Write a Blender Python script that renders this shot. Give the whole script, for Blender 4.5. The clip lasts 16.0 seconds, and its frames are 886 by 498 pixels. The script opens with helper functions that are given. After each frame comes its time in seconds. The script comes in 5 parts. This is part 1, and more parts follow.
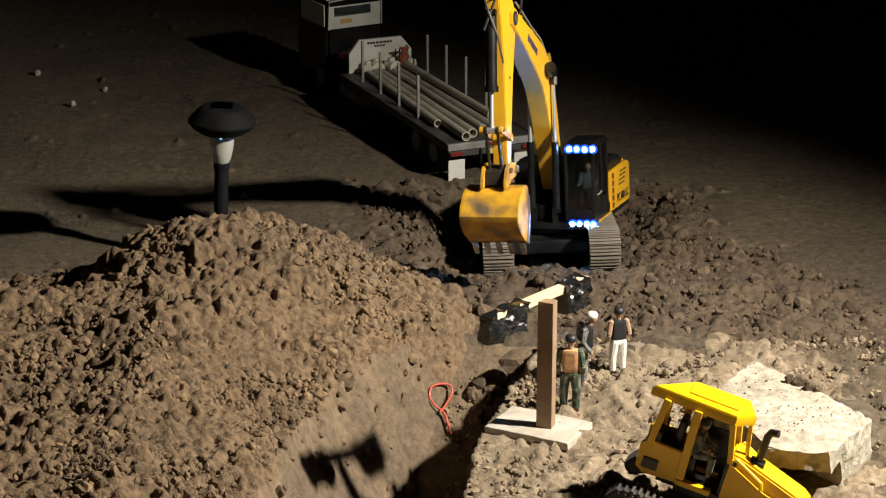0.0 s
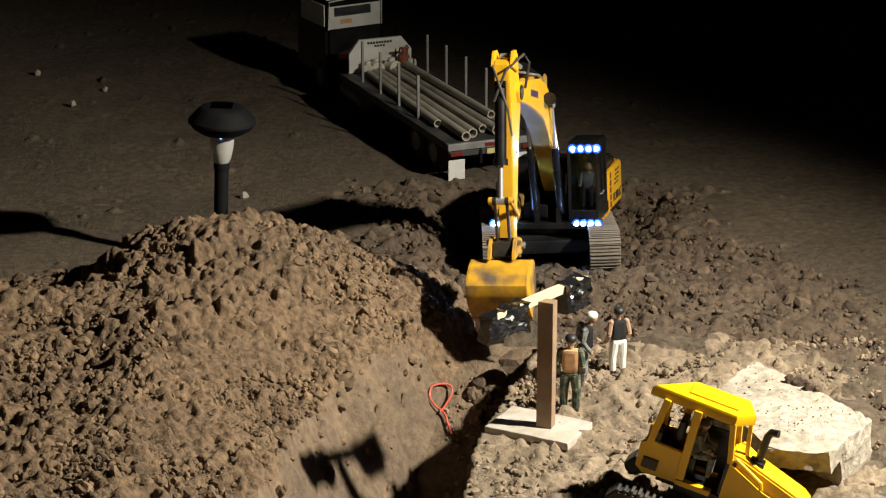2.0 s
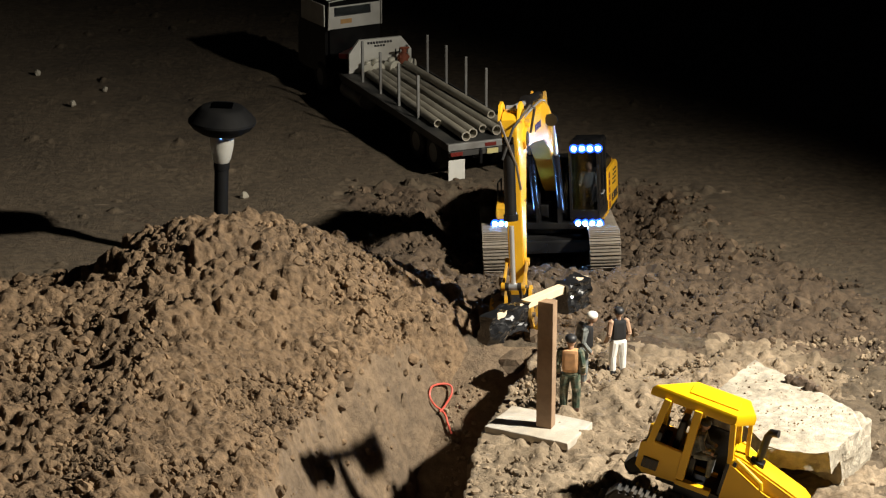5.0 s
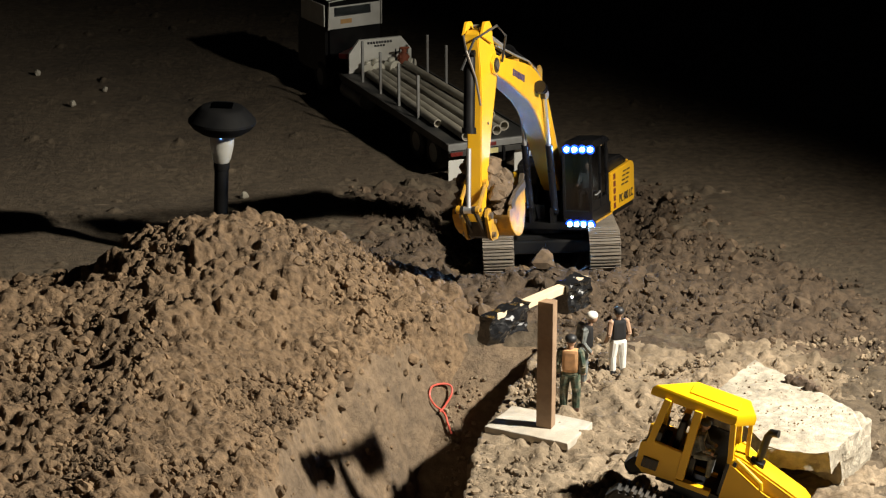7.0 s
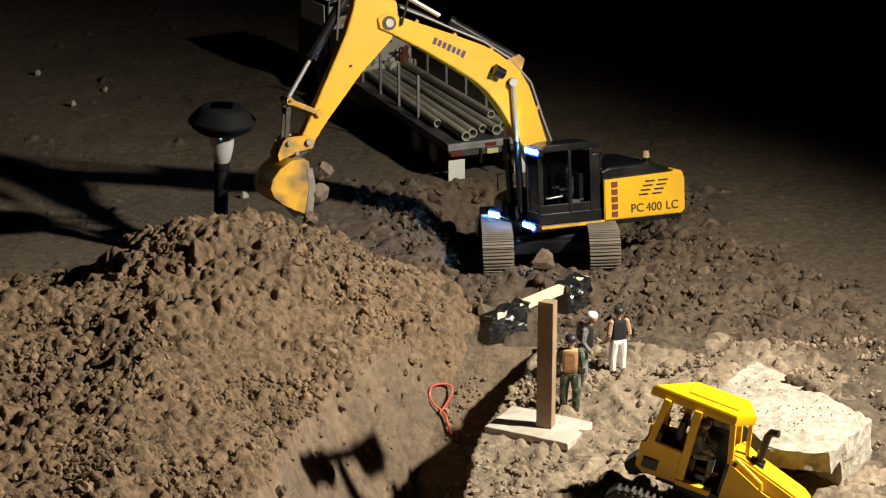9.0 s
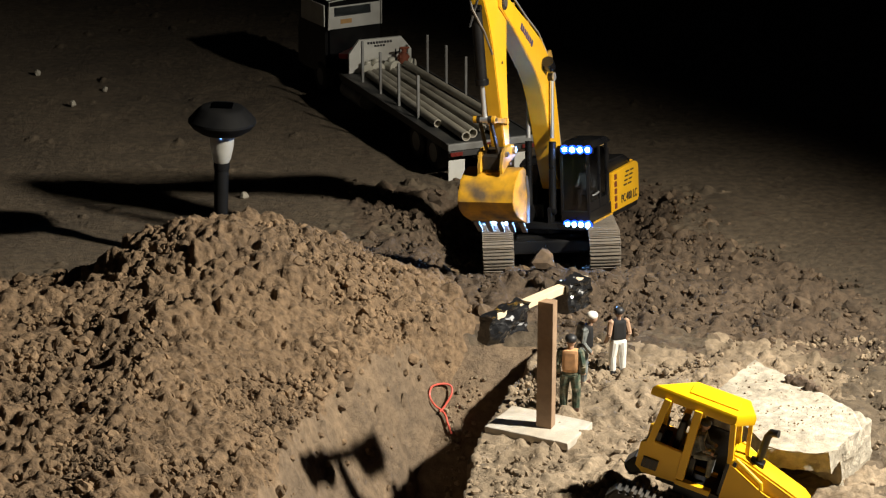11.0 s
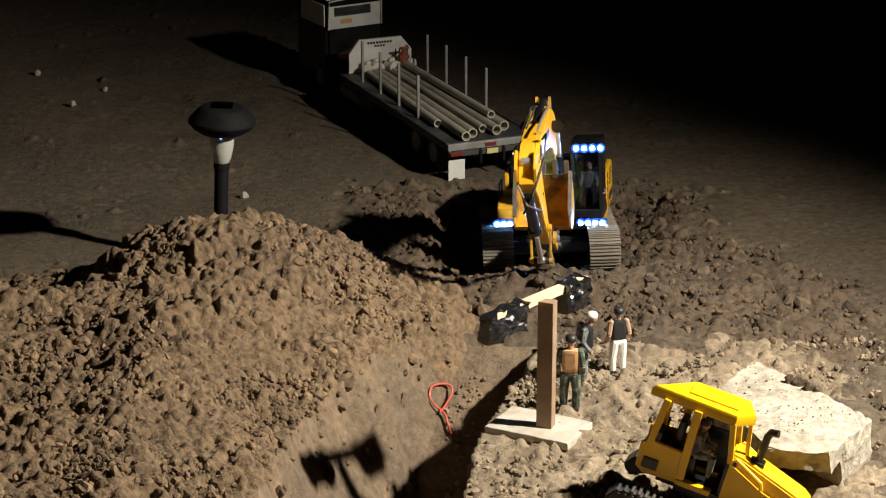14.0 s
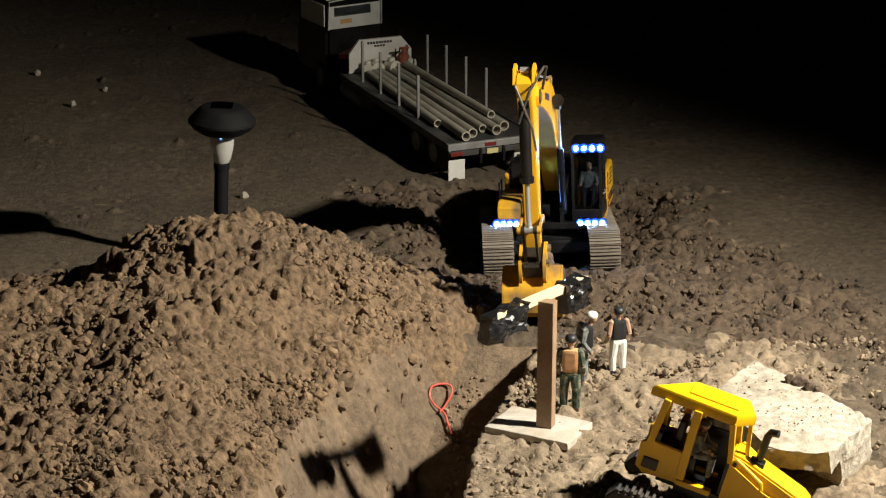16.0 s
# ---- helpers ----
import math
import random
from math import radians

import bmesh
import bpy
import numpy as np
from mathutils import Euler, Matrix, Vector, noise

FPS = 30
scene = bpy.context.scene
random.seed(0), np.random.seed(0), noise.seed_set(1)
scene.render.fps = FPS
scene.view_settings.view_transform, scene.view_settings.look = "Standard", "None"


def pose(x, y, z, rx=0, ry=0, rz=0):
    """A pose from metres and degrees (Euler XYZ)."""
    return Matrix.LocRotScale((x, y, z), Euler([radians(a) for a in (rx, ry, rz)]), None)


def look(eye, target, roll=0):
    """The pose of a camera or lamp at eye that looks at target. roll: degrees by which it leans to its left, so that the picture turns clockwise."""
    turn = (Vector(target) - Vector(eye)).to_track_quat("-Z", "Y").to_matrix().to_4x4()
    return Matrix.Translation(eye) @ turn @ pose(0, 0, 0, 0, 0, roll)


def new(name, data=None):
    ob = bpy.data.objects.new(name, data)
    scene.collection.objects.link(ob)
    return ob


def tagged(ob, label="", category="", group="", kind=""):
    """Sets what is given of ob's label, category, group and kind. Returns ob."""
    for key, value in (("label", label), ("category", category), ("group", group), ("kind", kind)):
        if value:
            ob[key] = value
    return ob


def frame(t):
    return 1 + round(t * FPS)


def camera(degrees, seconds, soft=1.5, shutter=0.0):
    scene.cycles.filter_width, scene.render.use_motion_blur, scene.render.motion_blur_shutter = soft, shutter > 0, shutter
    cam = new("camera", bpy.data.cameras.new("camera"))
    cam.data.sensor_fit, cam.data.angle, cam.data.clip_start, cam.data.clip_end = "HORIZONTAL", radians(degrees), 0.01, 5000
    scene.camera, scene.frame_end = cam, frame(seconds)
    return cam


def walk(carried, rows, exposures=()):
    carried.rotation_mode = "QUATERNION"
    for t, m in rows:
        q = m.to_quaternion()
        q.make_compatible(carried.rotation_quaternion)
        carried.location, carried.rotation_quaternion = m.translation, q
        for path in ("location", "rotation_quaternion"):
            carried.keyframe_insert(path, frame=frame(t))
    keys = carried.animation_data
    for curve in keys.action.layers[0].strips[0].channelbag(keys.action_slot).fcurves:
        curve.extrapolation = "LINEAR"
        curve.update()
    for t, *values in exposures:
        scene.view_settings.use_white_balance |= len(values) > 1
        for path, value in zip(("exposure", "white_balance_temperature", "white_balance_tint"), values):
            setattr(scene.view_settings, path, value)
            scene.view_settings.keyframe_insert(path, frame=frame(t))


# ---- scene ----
cam = camera(22.0, 16.0, soft=1.2)
walk(cam, [(0.0, pose(0, -3.8, 1.35, 71, 0, 0)), (16.0, pose(0, -3.8, 1.35, 71, 0, 0))], [(0.0, 0.0), (16.0, 0.0)])

# ---- light: night, one floodlight on a stand out of view ----
world = bpy.data.worlds.new("night")
scene.world = world
world.use_nodes = True
world.node_tree.nodes["Background"].inputs[0].default_value = (0.55, 0.62, 0.8, 1)
world.node_tree.nodes["Background"].inputs[1].default_value = 0.0022
flood = bpy.data.lights.new("floodlight", "SPOT")
flood.energy, flood.color = 412, (1.0, 0.935, 0.80)
flood.spot_size, flood.spot_blend, flood.shadow_soft_size = radians(105), 1.0, 0.042
flood_ob = new("floodlight", flood)
flood_ob.matrix_world = look((1.39, -1.0, 1.385), (-0.22, -0.84, 0.0))


# ---- materials ----
def material(name, base, rough=0.7, metal=0.0, vary=0.25, scale=30.0, bump=0.0, bump_scale=60.0, second=None, spot_scale=6.0,
             spots=0.35, coat=0.0, each=0.0, trans=0.0, lumps=0.0, stretch=(1, 1, 1)):
    m = bpy.data.materials.new(name)
    m.use_nodes = True
    nt = m.node_tree
    n, l = nt.nodes, nt.links
    b = n["Principled BSDF"]
    b.inputs["Roughness"].default_value, b.inputs["Metallic"].default_value = rough, metal
    b.inputs["Coat Weight"].default_value = coat
    b.inputs["Transmission Weight"].default_value = trans
    tc = n.new("ShaderNodeTexCoord")
    fine = n.new("ShaderNodeTexNoise")
    fine.inputs["Scale"].default_value, fine.inputs["Detail"].default_value = scale, 6
    l.new(tc.outputs["Object"], fine.inputs["Vector"])
    wide = n.new("ShaderNodeTexNoise")
    wide.inputs["Scale"].default_value, wide.inputs["Detail"].default_value = spot_scale, 4
    wmap = n.new("ShaderNodeMapping")
    wmap.inputs["Scale"].default_value = stretch
    l.new(tc.outputs["Object"], wmap.inputs["Vector"])
    l.new(wmap.outputs["Vector"], wide.inputs["Vector"])
    ramp = n.new("ShaderNodeMapRange")
    ramp.inputs["To Min"].default_value, ramp.inputs["To Max"].default_value = 1 - vary, 1 + vary
    ramp.inputs["From Min"].default_value, ramp.inputs["From Max"].default_value = 0.3, 0.7
    l.new(fine.outputs["Fac"], ramp.inputs["Value"])
    mix = n.new("ShaderNodeMix")
    mix.data_type = "RGBA"
    mix.inputs["A"].default_value = (*base, 1)
    mix.inputs["B"].default_value = (*(second or [c * 0.75 for c in base]), 1)
    edge = n.new("ShaderNodeMapRange")
    edge.inputs["From Min"].default_value, edge.inputs["From Max"].default_value = 0.42, 0.68
    edge.inputs["To Max"].default_value = spots * 2
    l.new(wide.outputs["Fac"], edge.inputs["Value"])
    l.new(edge.outputs["Result"], mix.inputs["Factor"])
    mul = n.new("ShaderNodeVectorMath")
    mul.operation = "SCALE"
    l.new(mix.outputs["Result"], mul.inputs[0])
    l.new(ramp.outputs["Result"], mul.inputs["Scale"])
    out = mul
    if each:
        info = n.new("ShaderNodeObjectInfo")
        rr = n.new("ShaderNodeMapRange")
        rr.inputs["To Min"].default_value, rr.inputs["To Max"].default_value = 1 - each, 1 + each
        l.new(info.outputs["Random"], rr.inputs["Value"])
        out = n.new("ShaderNodeVectorMath")
        out.operation = "SCALE"
        l.new(mul.outputs[0], out.inputs[0])
        l.new(rr.outputs["Result"], out.inputs["Scale"])
    if lumps:
        geo = n.new("ShaderNodeNewGeometry")
        rr = n.new("ShaderNodeMapRange")
        rr.inputs["To Min"].default_value, rr.inputs["To Max"].default_value = 1 - lumps, 1 + lumps
        l.new(geo.outputs["Random Per Island"], rr.inputs["Value"])
        out = n.new("ShaderNodeVectorMath")
        out.operation = "SCALE"
        l.new(mul.outputs[0], out.inputs[0])
        l.new(rr.outputs["Result"], out.inputs["Scale"])
    l.new(out.outputs[0], b.inputs["Base Color"])
    rv = n.new("ShaderNodeMapRange")
    rv.inputs["To Min"].default_value, rv.inputs["To Max"].default_value = max(rough - 0.12, 0.02), min(rough + 0.12, 1)
    l.new(wide.outputs["Fac"], rv.inputs["Value"])
    l.new(rv.outputs["Result"], b.inputs["Roughness"])
    if bump:
        rel = n.new("ShaderNodeTexNoise")
        rel.inputs["Scale"].default_value, rel.inputs["Detail"].default_value, rel.inputs["Roughness"].default_value = bump_scale, 8, 0.65
        l.new(tc.outputs["Object"], rel.inputs["Vector"])
        bu = n.new("ShaderNodeBump")
        bu.inputs["Strength"].default_value, bu.inputs["Distance"].default_value = 1.0, bump
        l.new(rel.outputs["Fac"], bu.inputs["Height"])
        l.new(bu.outputs["Normal"], b.inputs["Normal"])
    return m


def glowing(name, colour, strength, base=0.8):
    m = bpy.data.materials.new(name)
    m.use_nodes = True
    b = m.node_tree.nodes["Principled BSDF"]
    b.inputs["Base Color"].default_value = (base, base, base, 1)
    b.inputs["Emission Color"].default_value, b.inputs["Emission Strength"].default_value = (*colour, 1), strength
    return m


soil = material("soil", (0.190, 0.124, 0.070), 0.95, vary=0.45, scale=90, bump=0.007, bump_scale=110, second=(0.115, 0.076, 0.045), spot_scale=5)
dust = material("packed_earth", (0.116, 0.086, 0.055), 0.95, vary=0.36, scale=60, bump=0.005, bump_scale=110, second=(0.072, 0.053, 0.034), spot_scale=2.2, spots=0.45)
pale_dust = material("pale_trodden_earth", (0.258, 0.196, 0.130), 0.95, vary=0.38, scale=75, bump=0.005, bump_scale=110, second=(0.14, 0.103, 0.066), spot_scale=9, spots=0.4)
pale_clod = material("pale_clod", (0.24, 0.18, 0.118), 0.95, vary=0.38, scale=70, bump=0.002, bump_scale=200, second=(0.14, 0.104, 0.068), spot_scale=11, lumps=0.4)
cut_earth = material("smeared_cut_earth", (0.205, 0.142, 0.087), 0.9, vary=0.30, scale=70, bump=0.006, bump_scale=90, second=(0.11, 0.082, 0.058), spot_scale=13, spots=0.3,
                     stretch=(0.7, 1.0, 0.22))
damp_soil = material("freshly_dug_soil", (0.106, 0.072, 0.045), 0.95, vary=0.42, scale=80, bump=0.006, bump_scale=110, second=(0.066, 0.045, 0.028), spot_scale=7, spots=0.45)
damp_clod = material("freshly_dug_clod", (0.112, 0.077, 0.048), 0.95, vary=0.42, scale=70, bump=0.002, bump_scale=200, second=(0.06, 0.042, 0.027), spot_scale=9, lumps=0.35)
clod_mat = material("clod", (0.196, 0.129, 0.073), 0.95, vary=0.4, scale=60, bump=0.002, bump_scale=200, second=(0.105, 0.070, 0.042), spot_scale=9, lumps=0.32)
yellow = material("yellow_paint", (0.74, 0.40, 0.014), 0.42, vary=0.06, scale=25, bump=0.0002, bump_scale=80, second=(0.60, 0.30, 0.03), spot_scale=14, spots=0.2)
worn_yellow = material("worn_yellow_paint", (0.62, 0.33, 0.022), 0.5, vary=0.2, scale=40, bump=0.0005, second=(0.14, 0.098, 0.06), spot_scale=24, spots=0.5)
plastic_yellow = material("yellow_plastic", (0.78, 0.46, 0.004), 0.38, vary=0.05, scale=30, second=(0.70, 0.42, 0.02), spot_scale=9, spots=0.2)
black = material("black_paint", (0.006, 0.006, 0.007), 0.3, vary=0.3, scale=30, second=(0.014, 0.013, 0.012), spot_scale=20)
dark_steel = material("dark_steel", (0.05, 0.045, 0.04), 0.5, 0.7, vary=0.3, scale=50, bump=0.0004, second=(0.10, 0.075, 0.05), spot_scale=20)
bare_steel = material("worn_steel", (0.42, 0.38, 0.34), 0.42, 0.9, vary=0.2, scale=60, bump=0.0004, second=(0.22, 0.17, 0.12), spot_scale=18)
chrome = material("chrome", (0.85, 0.85, 0.86), 0.34, 0.8, vary=0.04)
track_mat = material("dusty_track_steel", (0.21, 0.18, 0.145), 0.75, 0.25, vary=0.25, scale=70, bump=0.0006, second=(0.16, 0.12, 0.08), spot_scale=20, each=0.12)
rubber = material("black_rubber", (0.02, 0.02, 0.02), 0.75, vary=0.3, second=(0.07, 0.055, 0.04), spot_scale=25)
glass = material("smoked_glass", (0.12, 0.14, 0.17), 0.03, vary=0.02, trans=1.0)
led = glowing("blue_white_led", (0.16, 0.42, 1.0), 480)
# blue bloom round the work lamps, put in as a glowing material
led_halo = glowing("blue_lamp_halo", (0.004, 0.06, 1.0), 3.2, 0.01)
led_small = glowing("blue_led", (0.15, 0.35, 1.0), 8)
amber = glowing("amber_beacon", (1.0, 0.55, 0.12), 0.35, 0.12)
marking = material("black_marking", (0.02, 0.018, 0.02), 0.6, vary=0.1)
maker_mark = material("dark_blue_marking", (0.05, 0.035, 0.11), 0.5, vary=0.1)
brown_red = material("dark_red_grille", (0.16, 0.03, 0.015), 0.6, vary=0.15)


# ---- mesh helpers ----
def box(bm, c, s, m=None, bevel=0.0):
    r = bmesh.ops.create_cube(bm, size=1.0, matrix=(m or Matrix()) @ Matrix.Translation(c) @ Matrix.Diagonal((*s, 1)))
    if bevel:
        edges = list({e for v in r["verts"] for e in v.link_edges})
        before = {f for f in bm.faces if not (set(f.verts) & set(r["verts"]))}
        bmesh.ops.bevel(bm, geom=edges, offset=bevel, segments=2, affect="EDGES", profile=0.6)
        axes = [a.normalized() for a in (m or Matrix()).to_3x3().col]
        bm.normal_update()
        for f in bm.faces:
            if f not in before and max(abs(f.normal.dot(a)) for a in axes) > 0.9995:
                f.smooth = True
    return bm


def rod(bm, a, b, r, r2=None, seg=14):
    a, b = Vector(a), Vector(b)
    d = b - a
    m = Matrix.Translation((a + b) / 2) @ d.to_track_quat("Z", "Y").to_matrix().to_4x4()
    bmesh.ops.create_cone(bm, cap_ends=True, segments=seg, radius1=r, radius2=r if r2 is None else r2, depth=d.length, matrix=m)
    return bm


def ball(bm, c, r, sub=2, squash=(1, 1, 1)):
    bmesh.ops.create_icosphere(bm, subdivisions=sub, radius=r, matrix=Matrix.Translation(c) @ Matrix.Diagonal((*squash, 1)))
    return bm


def slab(bm, outline, x0, x1, bevel=0.0):
    """A plate with a side outline of (y, z), from x0 to x1."""
    vs = [bm.verts.new((x0, y, z)) for y, z in outline]
    f = bm.faces.new(vs)
    r = bmesh.ops.extrude_face_region(bm, geom=[f])
    moved = [g for g in r["geom"] if isinstance(g, bmesh.types.BMVert)]
    bmesh.ops.translate(bm, verts=moved, vec=(x1 - x0, 0, 0))
    bmesh.ops.recalc_face_normals(bm, faces=bm.faces[:])
    if bevel:
        es = [e for e in bm.edges if e.is_manifold and e.calc_face_angle(0) > 1.2]
        bmesh.ops.bevel(bm, geom=es, offset=bevel, segments=2, affect="EDGES")
    return bm


def smooth_by_angle(me, angle=35):
    me.shade_smooth()
    me.set_sharp_from_angle(angle=radians(angle))


def part(name, bm, mat, parent=None, label="", m=None):
    me = bpy.data.meshes.new(name)
    bm.to_mesh(me)
    bm.free()
    flat = [f.use_smooth for f in me.polygons]
    smooth_by_angle(me)
    for f, a in zip(me.polygons, flat):
        if a:
            f.use_smooth = False
    for k in (mat if isinstance(mat, (list, tuple)) else [mat]):
        me.materials.append(k)
    ob = new(name, me)
    if parent is not None:
        ob.parent = parent
    if m is not None:
        ob.matrix_local = m
    if label:
        ob["label"] = label
    return ob


def thing(name, m, label, category, group=""):
    ob = new(name)
    ob.empty_display_size = 0.02
    ob.matrix_world = m
    return tagged(ob, label, category, group)


def tube(bm, pts, r, seg=8):
    """A round tube along points."""
    pts = [Vector(p) for p in pts]
    rings = []
    for i, p in enumerate(pts):
        d = (pts[min(i + 1, len(pts) - 1)] - pts[max(i - 1, 0)]).normalized()
        q = d.to_track_quat("Z", "Y")
        rings.append([bm.verts.new(p + q @ Vector((r * math.cos(a), r * math.sin(a), 0))) for a in [2 * math.pi * k / seg for k in range(seg)]])
    for a, b in zip(rings, rings[1:]):
        for k in range(seg):
            bm.faces.new((a[k], a[(k + 1) % seg], b[(k + 1) % seg], b[k]))
    bm.faces.new(rings[0][::-1])
    bm.faces.new(rings[-1])
    return bm


# ---- terrain ----
def ease(a, b, v):
    t = np.clip((v - a) / (b - a), 0, 1)
    return t * t * (3 - 2 * t)


def lattice(x, y, size, seed):
    """Smooth value noise, -1 to 1."""
    table = np.random.RandomState(seed).rand(256, 256) * 2 - 1
    u, v = x / size, y / size
    i, j = np.floor(u).astype(int), np.floor(v).astype(int)
    a, b = u - i, v - j
    a, b = a * a * (3 - 2 * a), b * b * (3 - 2 * b)
    g = lambda p, q: table[p % 256, q % 256]
    return (g(i, j) * (1 - a) + g(i + 1, j) * a) * (1 - b) + (g(i, j + 1) * (1 - a) + g(i + 1, j + 1) * a) * b


def trench_edge(y):
    return 0.061 + np.where(y > -0.7, 0.3, 0.17) * (y + 0.7)


def trench_depth(y):
    return 0.225 * ease(-0.20, -0.60, y) * ease(-2.4, -1.75, y)


def pad_level(x, y):
    return -0.027 - 0.1555 * (y - 0.148) + 0.036 * (x - 0.205)


def ground_level(x, y):
    z = 0.008 * lattice(x, y, 0.5, 3) * ease(0, 1, np.hypot(x, y))
    w = ease(0.26, 0.15, np.abs(x - 0.205)) * ease(0.36, 0.22, np.abs(y - 0.16))
    z = z * (1 - w) + (pad_level(x, y) - 0.002) * w
    # ridge of spoil before the tracks
    z = z + 0.030 * np.exp(-((y + 0.13) / 0.07) ** 2 - ((x - 0.17) / 0.22) ** 2)
    z = z - 0.055 * np.exp(-((x - 0.40) / 0.12) ** 4 - ((y + 1.0) / 0.10) ** 4)
    d, e = trench_depth(y), trench_edge(y)
    right = np.clip((e + 0.012 * lattice(x, y, 0.06, 8) - x) / 0.025, 0, 1)
    left = np.clip((x - (e - 0.36)) / 0.19, 0, 1)
    return z - d * np.minimum(right, left)


def mound_level(x, y):
    ridge = np.interp(x, [-1.2, -0.75, -0.62, -0.56, -0.5, -0.42, -0.34, -0.26, -0.2, -0.12, -0.05, 0.02, 0.1, 0.2],
                      [0.0, 0.022, 0.05, 0.085, 0.135, 0.155, 0.162, 0.155, 0.132, 0.095, 0.065, 0.035, -0.02, -0.1])
    back = ease(0.06, -0.2, y)
    broad = 0.098 * ease(-0.02, -0.32, x)
    w = ease(-0.24, -0.42, y)
    front = 1 - 0.3 * ease(-0.45, -1.0, y)
    z = (ridge * (1 - w) + np.maximum(broad, 0.75 * ridge) * w) * back * front - 0.02 * (1 - back)
    z = z + 0.014 * lattice(x, y, 0.13, 4) * back
    foot = ease(-1.5, -0.95, x) * ease(-1.8, -1.2, y)
    z = z * foot - 0.03 * (1 - foot)
    e, d = trench_edge(y), trench_depth(y)
    run = (e - 0.165) - x
    wall = np.where(run * 2.0 < d, -d + 2.0 * run, (run - d / 2.0) * 0.42) + 0.012 * lattice(x, y, 0.1, 5) + 0.004
    return np.minimum(z, np.where(d > 0.003, wall + 0.05 * (1 - ease(0, 0.1, d)), 9))


def steep_wall(x, y):
    """1 on the smooth cut wall of the trench, 0 on the loose soil."""
    d = trench_depth(y)
    return ease(0.016, -0.016, (trench_edge(y) - 0.165) - x - d / 2.0) * ease(0.03, 0.1, d)


def bumps(X, Y, Z, level, count, where, rmin, rmax, seed, keep=None, power=2.2):
    """Press clods into a height grid."""
    rs = np.random.RandomState(seed)
    xs, ys = X[0], Y[:, 0]
    px_, py_ = rs.uniform(where[0], where[1], count), rs.uniform(where[2], where[3], count)
    rr = rmin + (rmax - rmin) * rs.rand(count) ** power
    base = level(px_, py_)
    ok = np.ones(count, bool) if keep is None else keep(px_, py_, rs)
    for cx, cy, r, b, k in zip(px_, py_, rr, base, ok):
        if not k:
            continue
        i0, i1 = np.searchsorted(xs, (cx - 1.4 * r, cx + 1.4 * r))
        j0, j1 = np.searchsorted(ys, (cy - 1.4 * r, cy + 1.4 * r))
        if i1 <= i0 or j1 <= j0:
            continue
        a, q = rs.rand() * 6.3, rs.uniform(0.7, 1.3)
        dx, dy = X[j0:j1, i0:i1] - cx, Y[j0:j1, i0:i1] - cy
        u, v = (dx * math.cos(a) + dy * math.sin(a)) * q, (dy * math.cos(a) - dx * math.sin(a)) / q
        p = rs.uniform(1.8, 3.2)
        d = ((np.abs(u) / r) ** p + (np.abs(v) / r) ** p) ** (1 / p)
        h = r * rs.uniform(0.55, 1.0) * np.sqrt(np.clip(1 - d * d, 0, 1))
        tilt = (u * rs.uniform(-0.5, 0.5) + v * rs.uniform(-0.5, 0.5)) * (d < 1)
        old = Z[j0:j1, i0:i1]
        Z[j0:j1, i0:i1] = np.where(d < 1, np.maximum(old, b + h + tilt - 0.1 * r), old)


def sheet(name, xs, ys, Z, mat, keep=None):
    X, Y = np.meshgrid(xs, ys)
    ny, nx = X.shape
    idx = np.arange(nx * ny).reshape(ny, nx)
    quads = np.stack([idx[:-1, :-1], idx[:-1, 1:], idx[1:, 1:], idx[1:, :-1]], -1).reshape(-1, 4)
    if keep is not None:
        quads = quads[keep[:-1, :-1].ravel() | keep[1:, 1:].ravel()]
    used, inv = np.unique(quads, return_inverse=True)
    co = np.stack([X.ravel(), Y.ravel(), Z.ravel()], -1)[used]
    me = bpy.data.meshes.new(name)
    me.from_pydata(co.tolist(), [], inv.reshape(-1, 4).tolist())
    me.shade_smooth()
    me.materials.append(mat)
    return new(name, me)


def rough_soil(x, y):
    """How cloddy the ground is: round the pad, along the bank, before the excavator."""
    pad = ease(0.36, 0.22, np.hypot((x - 0.2) / 1.35, (y - 0.02)))
    bank = ease(0.38, 0.12, np.abs(y + 0.02 + 0.75 * (x - 0.3))) * ease(0.1, 0.3, x) * ease(0.85, 0.6, x)
    far = ease(0.2, 0.1, np.abs(y - 0.36)) * ease(-0.25, -0.1, x) * ease(0.6, 0.35, x)
    near = 0.8 * ease(-0.25, -0.45, y) * ease(0.0, 0.06, x - trench_edge(y))
    return np.clip(np.maximum.reduce([pad, 0.95 * bank, 0.8 * far, near]), 0, 1)


def crumbs(x, y, seed):
    """Crumbly relief: sharp small lumps and pits, about -1 to 1."""
    z = 0
    for size, amp in ((0.034, 0.5), (0.017, 0.36), (0.009, 0.22)):
        wx, wy = x + 0.4 * size * lattice(x, y, size * 1.7, seed + 5), y + 0.4 * size * lattice(x, y, size * 1.7, seed + 6)
        z = z + amp * (1 - 2.6 * np.abs(lattice(wx, wy, size, seed)))
        seed += 1
    pits = np.clip(lattice(x, y, 0.014, seed + 9) * 0.6 + lattice(x, y, 0.03, seed + 10) * 0.7 - 0.42, 0, 1)
    return z - 4.0 * pits


